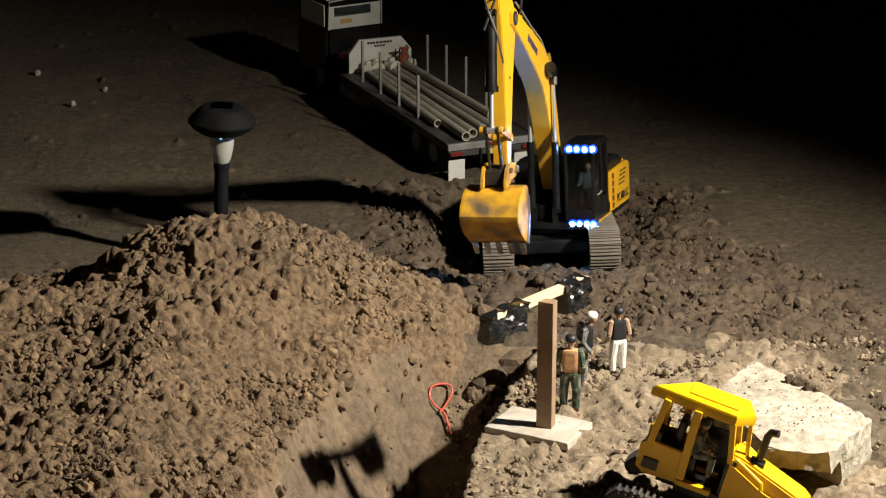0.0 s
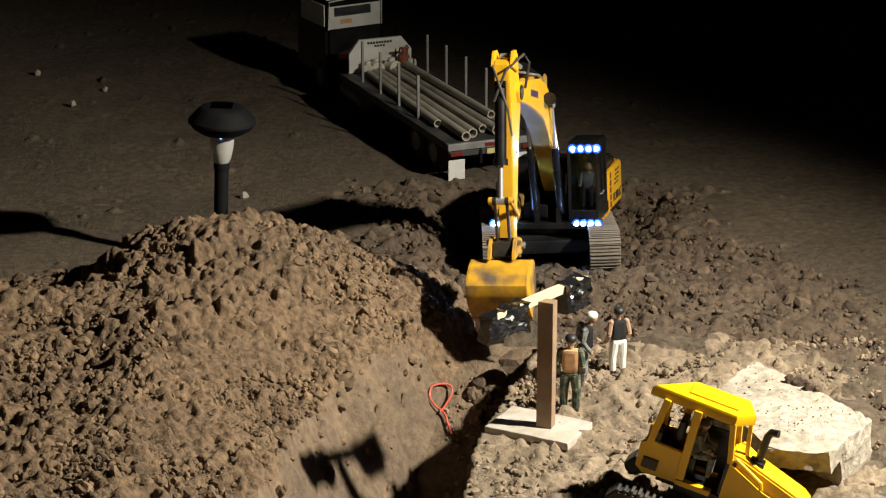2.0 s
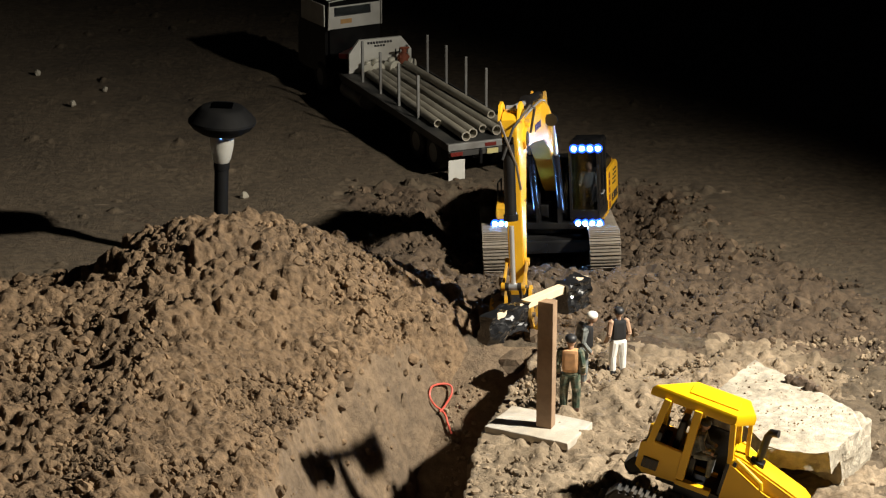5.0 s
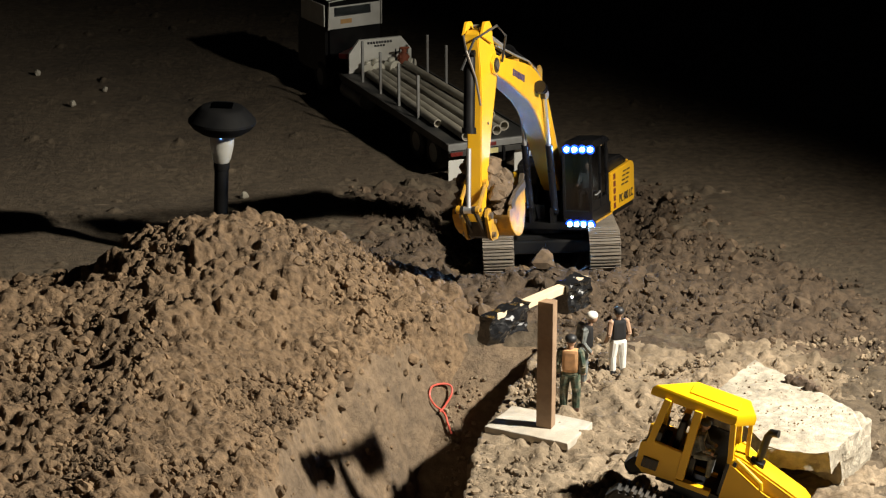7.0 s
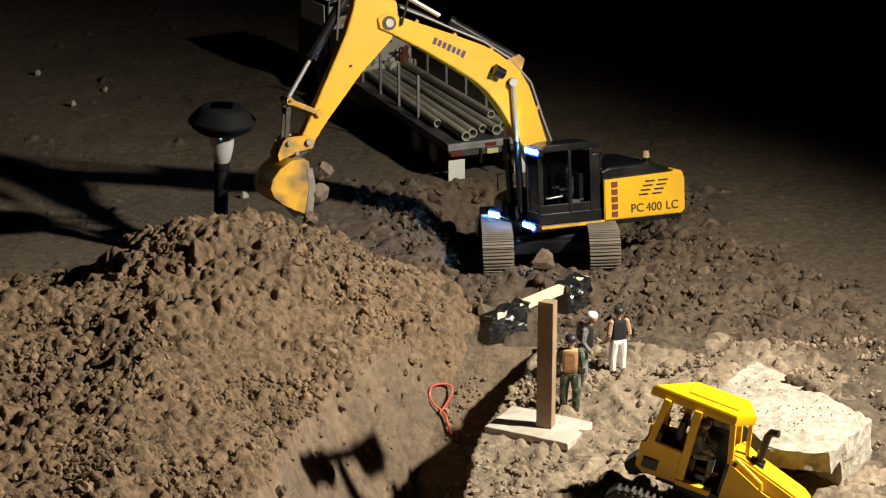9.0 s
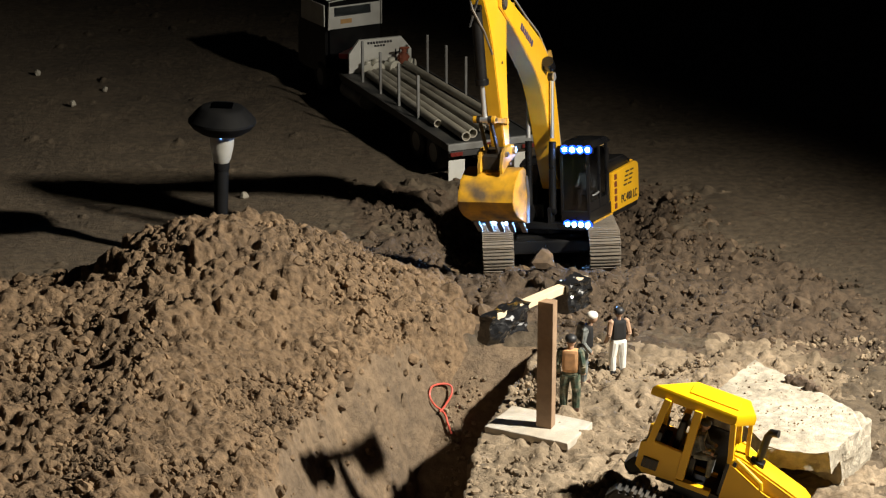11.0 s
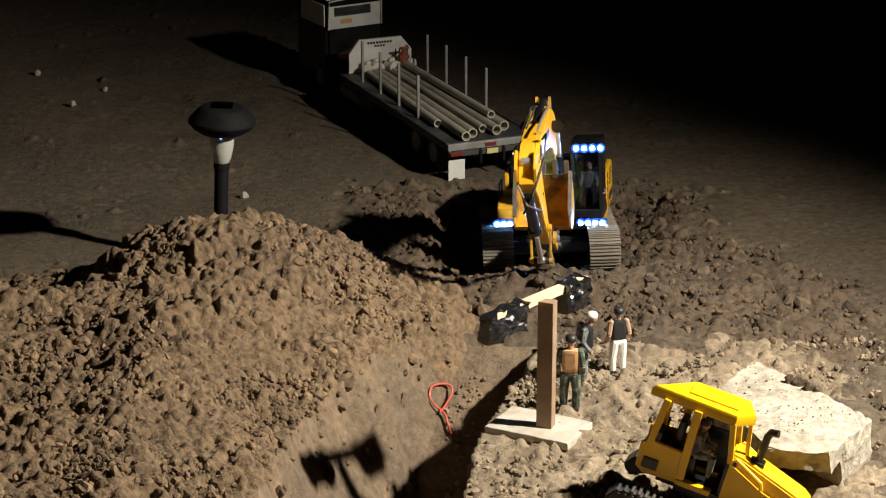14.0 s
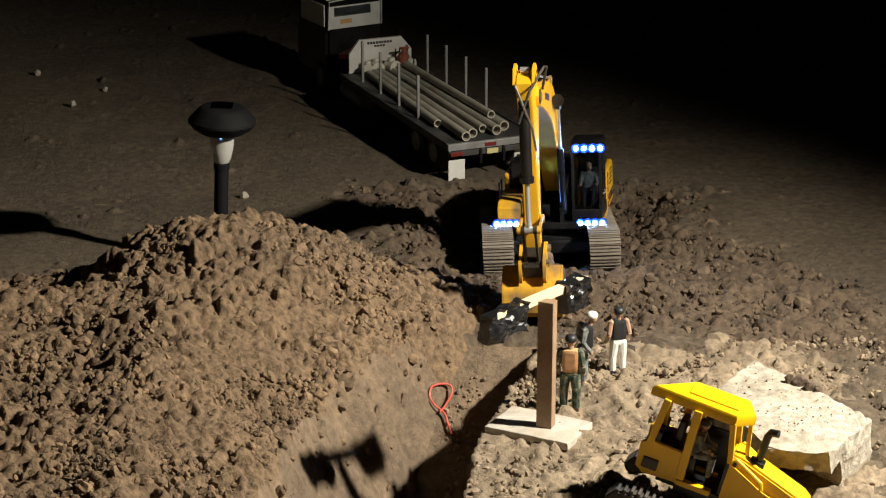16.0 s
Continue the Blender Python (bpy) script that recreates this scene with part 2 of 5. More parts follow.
def build_ground():
    inner_x = np.arange(-0.95, 0.96, 0.0055)
    out = 0.0055 * 1.28 ** np.arange(1, 36)
    out = np.cumsum(out)
    xs = np.concatenate([(-0.95 - out)[::-1], inner_x, inner_x[-1] + out])
    inner_y = np.concatenate([np.arange(-1.1, 0.62, 0.0045), np.arange(0.62, 2.3, 0.012)])
    ys = np.concatenate([(-1.1 - out)[::-1], inner_y, inner_y[-1] + out])
    X, Y = np.meshgrid(xs, ys)
    Z = ground_level(X, Y)
    Z = Z - 0.006 * ease(0.16, 0.13, np.abs(X - 0.19)) * ease(0.21, 0.18, np.abs(Y - 0.155))
    under = (mound_level(X, Y) > Z + 0.02) & (X < -0.15)
    Z = np.where(under, Z - 0.03, Z)
    clod = lambda cx, cy, rs: rs.rand(len(cx)) < rough_soil(cx, cy)
    bumps(X, Y, Z, ground_level, 3200, (-0.25, 0.95, -1.05, 0.6), 0.003, 0.017, 11, clod, 3.4)
    bumps(X, Y, Z, ground_level, 900, (-0.95, 0.95, -1.05, 2.2), 0.004, 0.012, 12, None, 3)
    r = rough_soil(X, Y)
    Z += 0.0088 * crumbs(X, Y, 61) * (0.07 + r) * ease(-1.35, -1.1, Y) + 0.003 * lattice(X, Y, 0.07, 23)
    ob = sheet("ground", xs, ys, Z, dust)
    ob.data.materials.append(cut_earth)
    ob.data.materials.append(damp_soil)
    ob.data.materials.append(pale_dust)
    co = np.empty(len(ob.data.polygons) * 3)
    ob.data.polygons.foreach_get("center", co)
    cx, cy = co[0::3], co[1::3]
    e = trench_edge(cy)
    dug = rough_soil(cx, cy) * ease(-0.55, -0.35, cy) + 0.4 * lattice(cx, cy, 0.05, 34) + 0.25 * lattice(cx, cy, 0.016, 35) > 0.45
    pale = ease(-0.26, -0.48, cy) * ease(0.75, 0.5, cx) * ease(-0.15, 0.0, cx) * ease(-1.7, -1.2, cy) + 0.35 * lattice(cx, cy, 0.05, 36) + 0.2 * lattice(cx, cy, 0.016, 37) > 0.5
    cut = (trench_depth(cy) > 0.03) & (cx < e - 0.004) & (cx > e - 0.4)
    ob.data.polygons.foreach_set("material_index", np.where(cut, 1, np.where(pale, 3, np.where(dug, 2, 0))).astype(np.int32))
    return tagged(ob, "bare packed brown earth with a dug trench", "ground", kind="structure")


def build_mound():
    xs = np.concatenate([np.arange(-1.52, -0.9, 0.012), np.arange(-0.9, 0.16, 0.0031)])
    ys = np.concatenate([np.arange(-1.84, -1.17, 0.012), np.arange(-1.17, 0.1, 0.0031)])
    X, Y = np.meshgrid(xs, ys)
    Z = mound_level(X, Y)
    G = ground_level(X, Y)
    base = Z.copy()

    def keep(cx, cy, rs):
        wall = steep_wall(cx, cy)
        top = 0.35 * ease(0.10, 0.14, mound_level(cx, cy)) * (lattice(cx, cy, 0.12, 31) > 0)
        return rs.rand(len(cx)) > np.maximum(0.88 * wall, top)

    bumps(X, Y, Z, mound_level, 6400, (-1.0, 0.12, -1.17, 0.06), 0.003, 0.010, 13, keep, 1.8)
    bumps(X, Y, Z, mound_level, 640, (-1.0, 0.10, -1.17, 0.06), 0.008, 0.020, 14, keep, 2.6)
    wall = steep_wall(X, Y)
    Z += 0.0095 * crumbs(X, Y, 41) * (1 - 0.65 * wall) * (0.75 + 0.5 * lattice(X, Y, 0.1, 27)) + 0.006 * lattice(X, Y, 0.055, 26)
    Z += wall * (0.007 * lattice(X * 0.3, Y, 0.022, 28) + 0.009 * np.minimum(0, lattice(X, Y, 0.035, 29) + 0.25))
    heap_ob = sheet("soil_mound", xs, ys, Z, soil, base > G - 0.012)
    heap_ob.data.materials.append(cut_earth)
    co = np.empty(len(heap_ob.data.polygons) * 3)
    heap_ob.data.polygons.foreach_get("center", co)
    co = co.reshape(-1, 3)
    cut = steep_wall(co[:, 0], co[:, 1]) + 0.35 * lattice(co[:, 0], co[:, 1], 0.03, 33) > 0.6
    heap_ob.data.polygons.foreach_set("material_index", cut.astype(np.int32))
    return tagged(heap_ob, "heap of loose brown excavated soil and clods", "soil heap")


def clod_shapes(detail, count=10):
    """Broken lumps of unit size: vertices of each, and their common faces."""
    bm = bmesh.new()
    bmesh.ops.create_icosphere(bm, subdivisions=detail, radius=1)
    bm.verts.index_update()
    co = np.array([v.co[:] for v in bm.verts])
    faces = np.array([[v.index for v in f.verts] for f in bm.faces])
    bm.free()
    out = []
    for k in range(count):
        rs = np.random.RandomState(300 + k)
        c = co * rs.uniform(0.75, 1.2, 3)
        for _ in range(9):
            n = rs.normal(size=3)
            n /= np.linalg.norm(n)
            over = np.maximum(c @ n - rs.uniform(0.55, 0.85), 0)
            c = c - over[:, None] * n
        out.append(c * (1 + 0.11 * rs.normal(size=(len(c), 1))))
    return out, faces


CLODS, CLOD_FACES = clod_shapes(2)
CRUMBS, CRUMB_FACES = clod_shapes(1)


def turn(rs):
    q = rs.normal(size=4)
    w, x, y, z = q / np.linalg.norm(q)
    return np.array([[1 - 2 * (y * y + z * z), 2 * (x * y - z * w), 2 * (x * z + y * w)], [2 * (x * y + z * w), 1 - 2 * (x * x + z * z), 2 * (y * z - x * w)],
                     [2 * (x * z - y * w), 2 * (y * z + x * w), 1 - 2 * (x * x + y * y)]])


def scatter(name, count, where, level, keep, rmin, rmax, seed, mat, label, power=2.5, sink=0.25):
    shapes, tris = (CRUMBS, CRUMB_FACES) if rmax < 0.0095 else (CLODS, CLOD_FACES)
    rs = np.random.RandomState(seed)
    x, y = rs.uniform(where[0], where[1], count), rs.uniform(where[2], where[3], count)
    ok = keep(x, y, rs)
    x, y = x[ok], y[ok]
    z = level(x, y)
    r = rmin + (rmax - rmin) * rs.rand(len(x)) ** power
    co = np.concatenate([shapes[rs.randint(len(shapes))] @ turn(rs) * q + (a, b, c + q * (0.5 - sink)) for a, b, c, q in zip(x, y, z, r)])
    n = len(shapes[0])
    fa = (tris[None] + (np.arange(len(x)) * n)[:, None, None]).reshape(-1, 3)
    me = bpy.data.meshes.new(name)
    me.from_pydata(co.tolist(), [], fa.tolist())
    me.materials.append(mat)
    return tagged(new(name, me), label, "soil clods", kind="stuff")

# ---- excavator ----
BASE = pose(0.205, 0.1484, -0.027) @ Matrix.Rotation(-0.1555, 4, "X") @ Matrix.Rotation(-0.036, 4, "Y")
BOOM_AT, BOOM_LEN, STICK_LEN = Vector((0.003, -0.0056, 0.1408)), 0.438, 0.2517
LINK_STICK, LINK_BUCKET = (-0.2, 0.012), (0.004, 0.036)
GUIDE_LEN, LINK_LEN = 0.058, 0.072

# joint angles in degrees, each by time
SLEW = [(0, 16.8), (0.5, 14.2), (1, 13.2), (2, 12.4), (3, 11.6), (4, 10.8), (6.4, 10.5), (6.7, 13), (7, 19.5), (7.2, 23.7), (7.4, 30.6),
        (7.7, 42.8), (8.2, 58.4), (8.6, 64), (9, 67.5), (9.3, 68), (9.7, 63), (10.3, 42), (10.9, 24), (11.3, 19.4), (11.8, 17.8), (12.3, 17.2), (12.5, 16.6), (13, 13.9),
        (13.5, 10), (14, 7.6), (15.2, 8), (16, 7.9)]
BOOM = [(0, 47.5), (0.5, 42), (1, 37.8), (1.5, 33.2), (2, 28.4), (2.5, 24.2), (3, 20.8), (3.5, 18.5), (4, 17.3), (5, 18), (5.8, 20), (6.4, 25.4),
        (6.7, 31), (7, 35), (7.2, 37), (7.4, 40.6), (7.7, 42.1), (8.2, 41.6), (8.6, 43.5), (9, 45.2), (9.6, 47), (10.4, 51), (11.3, 52.7), (11.8, 51.5), (12.3, 45.4),
        (12.5, 41.4), (13, 30.8), (13.5, 20.8), (14, 15), (14.5, 13.6), (14.8, 13.8), (15.2, 19.2), (15.5, 23.2), (16, 27.3)]
STICK = [(0, -79), (0.5, -77), (1, -73), (1.5, -74), (2, -75), (2.5, -77), (3, -79), (4, -80), (5, -84), (5.8, -86), (6.4, -86), (6.7, -81),
         (7, -72), (7.2, -68), (7.4, -61.5), (7.7, -55.5), (8.2, -56.4), (8.6, -54), (9, -50.7), (9.6, -52), (10.4, -76), (11.3, -97), (11.8, -97), (12.3, -100),
         (12.5, -102), (13, -115), (13.5, -128), (14, -136), (14.8, -137), (15.2, -126), (15.5, -117), (16, -91)]
BUCKET = [(0, -92), (1, -90), (2, -80), (2.6, -96), (3, -118), (3.5, -132), (4, -142), (5, -172), (5.8, -202), (6.4, -214), (7, -208), (7.4, -190), (7.7, -155),
          (8.2, -118), (8.6, -106), (9, -95), (9.5, -88), (10.4, -85), (11.3, -112), (11.8, -150), (12, -172), (12.3, -200), (12.5, -215), (12.7, -232), (13, -250), (13.5, -254),
          (14, -250), (14.5, -235), (14.8, -218), (15.2, -190), (15.5, -168), (16, -128)]


def at_time(table, t):
    """Catmull-Rom through a table of (seconds, value)."""
    ts = [a for a, b in table]
    i = max(0, min(len(ts) - 2, int(np.searchsorted(ts, t, side="right")) - 1))
    (t0, v0), (t1, v1) = table[i], table[i + 1]
    vp, tp = (table[i - 1][1], table[i - 1][0]) if i else (v0, t0 - 1)
    vn, tn = (table[i + 2][1], table[i + 2][0]) if i + 2 < len(ts) else (v1, t1 + 1)
    m0, m1 = (v1 - vp) / (t1 - tp), (vn - v0) / (tn - t0)
    s = (v1 - v0) / (t1 - t0)
    m0 = 0 if m0 * s <= 0 else math.copysign(min(abs(m0), 3 * abs(s)), s)
    m1 = 0 if m1 * s <= 0 else math.copysign(min(abs(m1), 3 * abs(s)), s)
    h, u = t1 - t0, (t - t0) / (t1 - t0)
    return v0 * (2 * u ** 3 - 3 * u * u + 1) + h * m0 * (u ** 3 - 2 * u * u + u) + v1 * (3 * u * u - 2 * u ** 3) + h * m1 * (u ** 3 - u * u)


def aim(a, b):
    """A pose at a whose -y points to b, both in the plane of the boom."""
    d = b - a
    return Matrix.Translation(a) @ Matrix.Rotation(math.atan2(-d.z, -d.y), 4, "X")


def linkage(t):
    """The poses of the moving parts in the excavator's space at t seconds."""
    house = Matrix.Rotation(-radians(at_time(SLEW, t)), 4, "Z")
    boom = Matrix.Translation(BOOM_AT) @ Matrix.Rotation(-radians(at_time(BOOM, t)), 4, "X")
    elbow = boom @ Vector((0, -BOOM_LEN, 0))
    stick = Matrix.Translation(elbow) @ Matrix.Rotation(-radians(at_time(STICK, t)), 4, "X")
    pin = stick @ Vector((0, -STICK_LEN, 0))
    bucket = Matrix.Translation(pin) @ Matrix.Rotation(-radians(at_time(BUCKET, t)), 4, "X")
    s, b = stick @ Vector((0, *LINK_STICK)), bucket @ Vector((0, *LINK_BUCKET))
    d = b - s
    dist = min(max(d.length, abs(GUIDE_LEN - LINK_LEN) + 1e-4), GUIDE_LEN + LINK_LEN - 1e-4)
    a = (GUIDE_LEN ** 2 - LINK_LEN ** 2 + dist ** 2) / (2 * dist)
    h = math.sqrt(max(GUIDE_LEN ** 2 - a * a, 0))
    n = d.normalized()
    up = Vector((0, -n.z, n.y))
    outer = (stick.to_3x3() @ Vector((0, 0.3, 1))).normalized()
    j1, j2 = s + n * a + up * h, s + n * a - up * h
    joint = j1 if (j1 - s).dot(outer) > (j2 - s).dot(outer) else j2
    top = stick @ Vector((0, 0.0, 0.088))
    tail, bracket = stick @ Vector((0, 0.050, 0.054)), boom @ Vector((0, -0.205, 0.118))
    foot, lug = Vector((BOOM_AT.x, -0.075, 0.10)), boom @ Vector((0, -0.192, 0.078))
    rows = {"boom": boom, "stick": stick, "bucket": bucket, "guide_link": aim(s, joint), "bucket_link": aim(b, joint),
            "bucket_cylinder": aim(top, joint), "bucket_rod": aim(joint, top), "stick_cylinder": aim(bracket, tail), "stick_rod": aim(tail, bracket),
            "boom_cylinder": aim(foot, lug), "boom_rod": aim(lug, foot)}
    rows = {k: house @ m for k, m in rows.items()}
    rows["house"] = house
    return rows


MARK_A, MARK_B = (-0.352, 0.034), (-0.296, 0.053)


def build_excavator():
    ex = thing("excavator", BASE, "yellow and black model excavator on dusty crawler tracks", "excavator")
    moving = {}
    # undercarriage
    bm = box(bmesh.new(), (0, 0.0, 0.045), (0.12, 0.14, 0.03), bevel=0.006)
    rod(bm, (0, 0, 0.055), (0, 0, 0.07), 0.062, seg=32)
    box(bm, (0, -0.07, 0.04), (0.15, 0.03, 0.025), bevel=0.005)
    box(bm, (0, 0.07, 0.04), (0.15, 0.03, 0.025), bevel=0.005)
    bmesh.ops.translate(bm, verts=bm.verts[:], vec=(-0.012, 0, -0.004))
    part("undercarriage", bm, black, ex)
    half, rad = 0.137, 0.035
    shoe_bm = box(bmesh.new(), (0, 0, 0.002), (0.055, 0.0165, 0.004))
    for k in (-0.006, 0.0, 0.006):
        box(shoe_bm, (0, k, 0.0052), (0.053, 0.002, 0.003))
    shoe = bpy.data.meshes.new("track_shoe")
    shoe_bm.to_mesh(shoe)
    shoe_bm.free()
    shoe.materials.append(track_mat)
    for sx in (-0.106, 0.0825):
        bm = box(bmesh.new(), (sx, 0.01, 0.033), (0.034, 2 * half - 0.02, 0.034), bevel=0.004)
        frame_ob = part("track_frame", bm, black, ex)
        for k in range(8):
            part("roller", rod(bmesh.new(), (sx - 0.018, -0.10 + k * 0.031, 0.016), (sx + 0.018, -0.10 + k * 0.031, 0.016), 0.010), dark_steel, frame_ob)
        for k in (-half + 0.01, half + 0.01):
            part("sprocket", rod(bmesh.new(), (sx - 0.02, k, 0.04), (sx + 0.02, k, 0.04), rad - 0.004, seg=20), dark_steel, frame_ob)
        track = new("crawler_track")
        track.parent = ex
        track["label"] = "dusty grey steel crawler track"
        length = 4 * half + 2 * math.pi * rad
        count = 46
        for k in range(count):
            s = k * length / count
            if s < 2 * half:
                y, z, a = -half + s, 0.04 + rad, 0
            elif s < 2 * half + math.pi * rad:
                q = (s - 2 * half) / rad
                y, z, a = half + rad * math.sin(q), 0.04 + rad * math.cos(q), -q
            elif s < 4 * half + math.pi * rad:
                y, z, a = half - (s - 2 * half - math.pi * rad), 0.04 - rad, -math.pi
            else:
                q = (s - 4 * half - math.pi * rad) / rad
                y, z, a = -half - rad * math.sin(q), 0.04 - rad * math.cos(q), -math.pi - q
            ob = new("track_shoe", shoe)
            ob.parent = track
            ob.matrix_local = Matrix.Translation((sx, y + 0.01, z - 0.006)) @ Matrix.Rotation(a, 4, "X")

    # upper structure
    house = new("house")
    house.parent = ex
    moving["house"] = house
    bm = box(bmesh.new(), (0.0, 0.065, 0.074), (0.186, 0.30, 0.012), bevel=0.003)
    part("deck", bm, black, house)
    part("deck_trim", box(bmesh.new(), (0.094, -0.005, 0.0755), (0.003, 0.125, 0.005)), worn_yellow, house, "thin yellow edge of the deck")
    panel = [(0.058, 0.077), (0.058, 0.150), (0.2, 0.154), (0.216, 0.150), (0.221, 0.142), (0.221, 0.084), (0.214, 0.077)]
    for x0, x1 in ((0.086, 0.0945), (-0.0945, -0.086)):
        side = part("side_panel", slab(bmesh.new(), panel, x0, x1, 0.0015), yellow, house)
        out = 1 if x0 > 0 else -1
        xs = out * 0.0947
        for k in range(5):
            part("grille", box(bmesh.new(), (xs, 0.078, 0.087 + k * 0.0135), (0.002, 0.012, 0.010)), brown_red, side)
        for row in range(4):
            for q in range(2):
                m = Matrix.Translation((xs, 0.150 + q * 0.027 - row * 0.0045, 0.1415 - row * 0.0078)) @ Matrix.Rotation(radians(0), 4, "X")
                part("vent_slot", box(bmesh.new(), (0, 0, 0), (0.0016, 0.019, 0.0026), m), marking, side)
        if out > 0:
            for text, y, size in (("PC", 0.110, 0.022), ("400", 0.1405, 0.022), ("LC", 0.181, 0.022)):
                cu = bpy.data.curves.new("lettering", "FONT")
                cu.body, cu.size, cu.extrude = text, size, 0.0004
                dep = new("lettering_source", cu)
                me = bpy.data.meshes.new_from_object(dep.evaluated_get(bpy.context.evaluated_depsgraph_get()))
                bpy.data.objects.remove(dep)
                me.materials.clear()
                me.materials.append(marking)
                ob = new("lettering", me)
                ob.parent = side
                ob["label"] = "thin black hand-drawn letters"
                ob.matrix_local = Matrix.Translation((0.0952, y, 0.087)) @ Matrix.Rotation(radians(90), 4, "Z") @ Matrix.Rotation(radians(90), 4, "X")
    cw = [(0.20, 0.074), (0.20, 0.156), (0.219, 0.154), (0.2235, 0.148), (0.2235, 0.082), (0.219, 0.076)]
    part("counterweight", slab(bmesh.new(), cw, -0.086, 0.0862, 0.003), yellow, house)
    hood = [(0.055, 0.078), (0.055, 0.165), (0.075, 0.172), (0.17, 0.170), (0.199, 0.160), (0.199, 0.078)]
    part("engine_hood", slab(bmesh.new(), hood, -0.0855, 0.0855, 0.004), black, house)
    part("exhaust_pipe", rod(rod(bmesh.new(), (0.07, 0.062, 0.165), (0.07, 0.062, 0.185), 0.004), (0.07, 0.062, 0.185), (0.07, 0.068, 0.196), 0.004), black, house)
    beacon = part("beacon_base", rod(bmesh.new(), (0.04, 0.172, 0.169), (0.04, 0.172, 0.176), 0.007), black, house)
    part("beacon", rod(bmesh.new(), (0.04, 0.172, 0.176), (0.04, 0.172, 0.188), 0.006, 0.005), amber, house, "glowing amber warning beacon")
    # cab: frame posts, roof, glazing
    x0, x1, yf, yb, zb, zt = 0.040, 0.0945, -0.072, 0.052, 0.080, 0.220
    cab = part("cab", box(box(bmesh.new(), ((x0 + x1) / 2, (yf + yb) / 2, 0.090), (x1 - x0, yb - yf, 0.020), bevel=0.002),
                          ((x0 + x1) / 2, yb - 0.010, 0.14), (x1 - x0 - 0.004, 0.018, 0.12), bevel=0.002), black, house)
    part("cab_roof", slab(bmesh.new(), [(yf + 0.004, zt - 0.010), (yf + 0.008, zt - 0.001), (yf + 0.03, zt + 0.003), (yb - 0.02, zt + 0.003), (yb, zt - 0.004), (yb, zt - 0.010)], x0, x1, 0.002), black, cab)
    for px_, py_ in ((x0, yf), (x1 - 0.005, yf), (x0, -0.012), (x1 - 0.005, -0.012), (x1 - 0.005, yb - 0.022)):
        part("post", box(bmesh.new(), (px_ + 0.0025, py_ + 0.003, 0.152), (0.005, 0.006, 0.118), bevel=0.001), black, cab)
    part("cab_wall", box(bmesh.new(), (x0 + 0.002, -0.012, 0.152), (0.003, 0.112, 0.116), bevel=0.001), black, cab)
    part("windscreen", box(bmesh.new(), ((x0 + x1) / 2, yf + 0.003, 0.155), (x1 - x0 - 0.010, 0.0012, 0.108)), glass, cab)
    part("side_window", box(bmesh.new(), (x1 - 0.003, -0.037, 0.16), (0.0012, 0.048, 0.096)), glass, cab)
    part("side_window", box(bmesh.new(), (x1 - 0.003, 0.012, 0.165), (0.0012, 0.036, 0.086)), glass, cab)
    part("door_lower", box(bmesh.new(), (x1 - 0.003, -0.01, 0.106), (0.003, 0.115, 0.018), bevel=0.001), black, cab)
    part("handle", tube(bmesh.new(), [(x1 + 0.001, -0.058, 0.128), (x1 + 0.004, -0.054, 0.128), (x1 + 0.004, -0.03, 0.130), (x1 + 0.001, -0.026, 0.130)], 0.0014, 6), chrome, cab, "chrome door handle")
    part("seat", box(box(bmesh.new(), (0.067, 0.0, 0.112), (0.03, 0.03, 0.012), bevel=0.003), (0.067, 0.018, 0.14), (0.03, 0.01, 0.05), bevel=0.003), rubber, cab)

    for pane in cab.children:
        if "window" in pane.name or "wind" in pane.name:
            pane.visible_shadow = False

    def lamp_bar(cx, y, z, width):
        bar = part("lamp_bar", box(bmesh.new(), (cx, y + 0.006, z), (width + 0.008, 0.008, 0.014), bevel=0.001), black, house)
        for k in range(4):
            x = cx + (k - 1.5) * width / 3.6
            # added disc behind each lamp stands in for its blue glare halo
            part("lamp_halo", rod(bmesh.new(), (x, y + 0.0005, z), (x, y + 0.003, z), 0.0082, seg=16), led_halo, bar, "added glowing disc for the blue halo round a work lamp")
            part("work_lamp", rod(bmesh.new(), (x, y - 0.001, z), (x, y + 0.003, z), 0.0040, seg=12), led, bar, "glowing blue-white work lamp")

    lamp_bar(0.0718, -0.074, 0.2115, 0.052)
    lamp_bar(0.0752, -0.085, 0.0782, 0.046)
    lamp_bar(-0.0771, -0.085, 0.0782, 0.042)
    # left front box, tank
    toolbox = [(-0.078, 0.086), (-0.078, 0.105), (-0.066, 0.116), (-0.04, 0.122), (0.056, 0.122), (0.056, 0.08), (-0.07, 0.08)]
    part("toolbox", slab(bmesh.new(), toolbox, -0.0945, -0.052, 0.002), worn_yellow, house)
    part("valve_block", box(bmesh.new(), (-0.025, -0.02, 0.093), (0.045, 0.05, 0.026), bevel=0.002), black, house)
    part("hand_rail", tube(bmesh.new(), [(-0.09, -0.07, 0.12), (-0.09, -0.07, 0.15), (-0.09, -0.03, 0.152), (-0.09, -0.03, 0.12)], 0.0015, 6), black, house)
    for sx in (-0.0215, 0.0275):
        part("boom_foot", slab(bmesh.new(), [(-0.04, 0.078), (-0.03, 0.13), (-0.0056, 0.158), (0.02, 0.13), (0.03, 0.078)], sx - 0.003, sx + 0.003), black, house)
    for sx in (-0.0165, 0.0225):
        part("cylinder_bracket", slab(bmesh.new(), [(-0.084, 0.074), (-0.086, 0.106), (-0.07, 0.112), (-0.05, 0.08)], sx - 0.003, sx + 0.003), black, house)

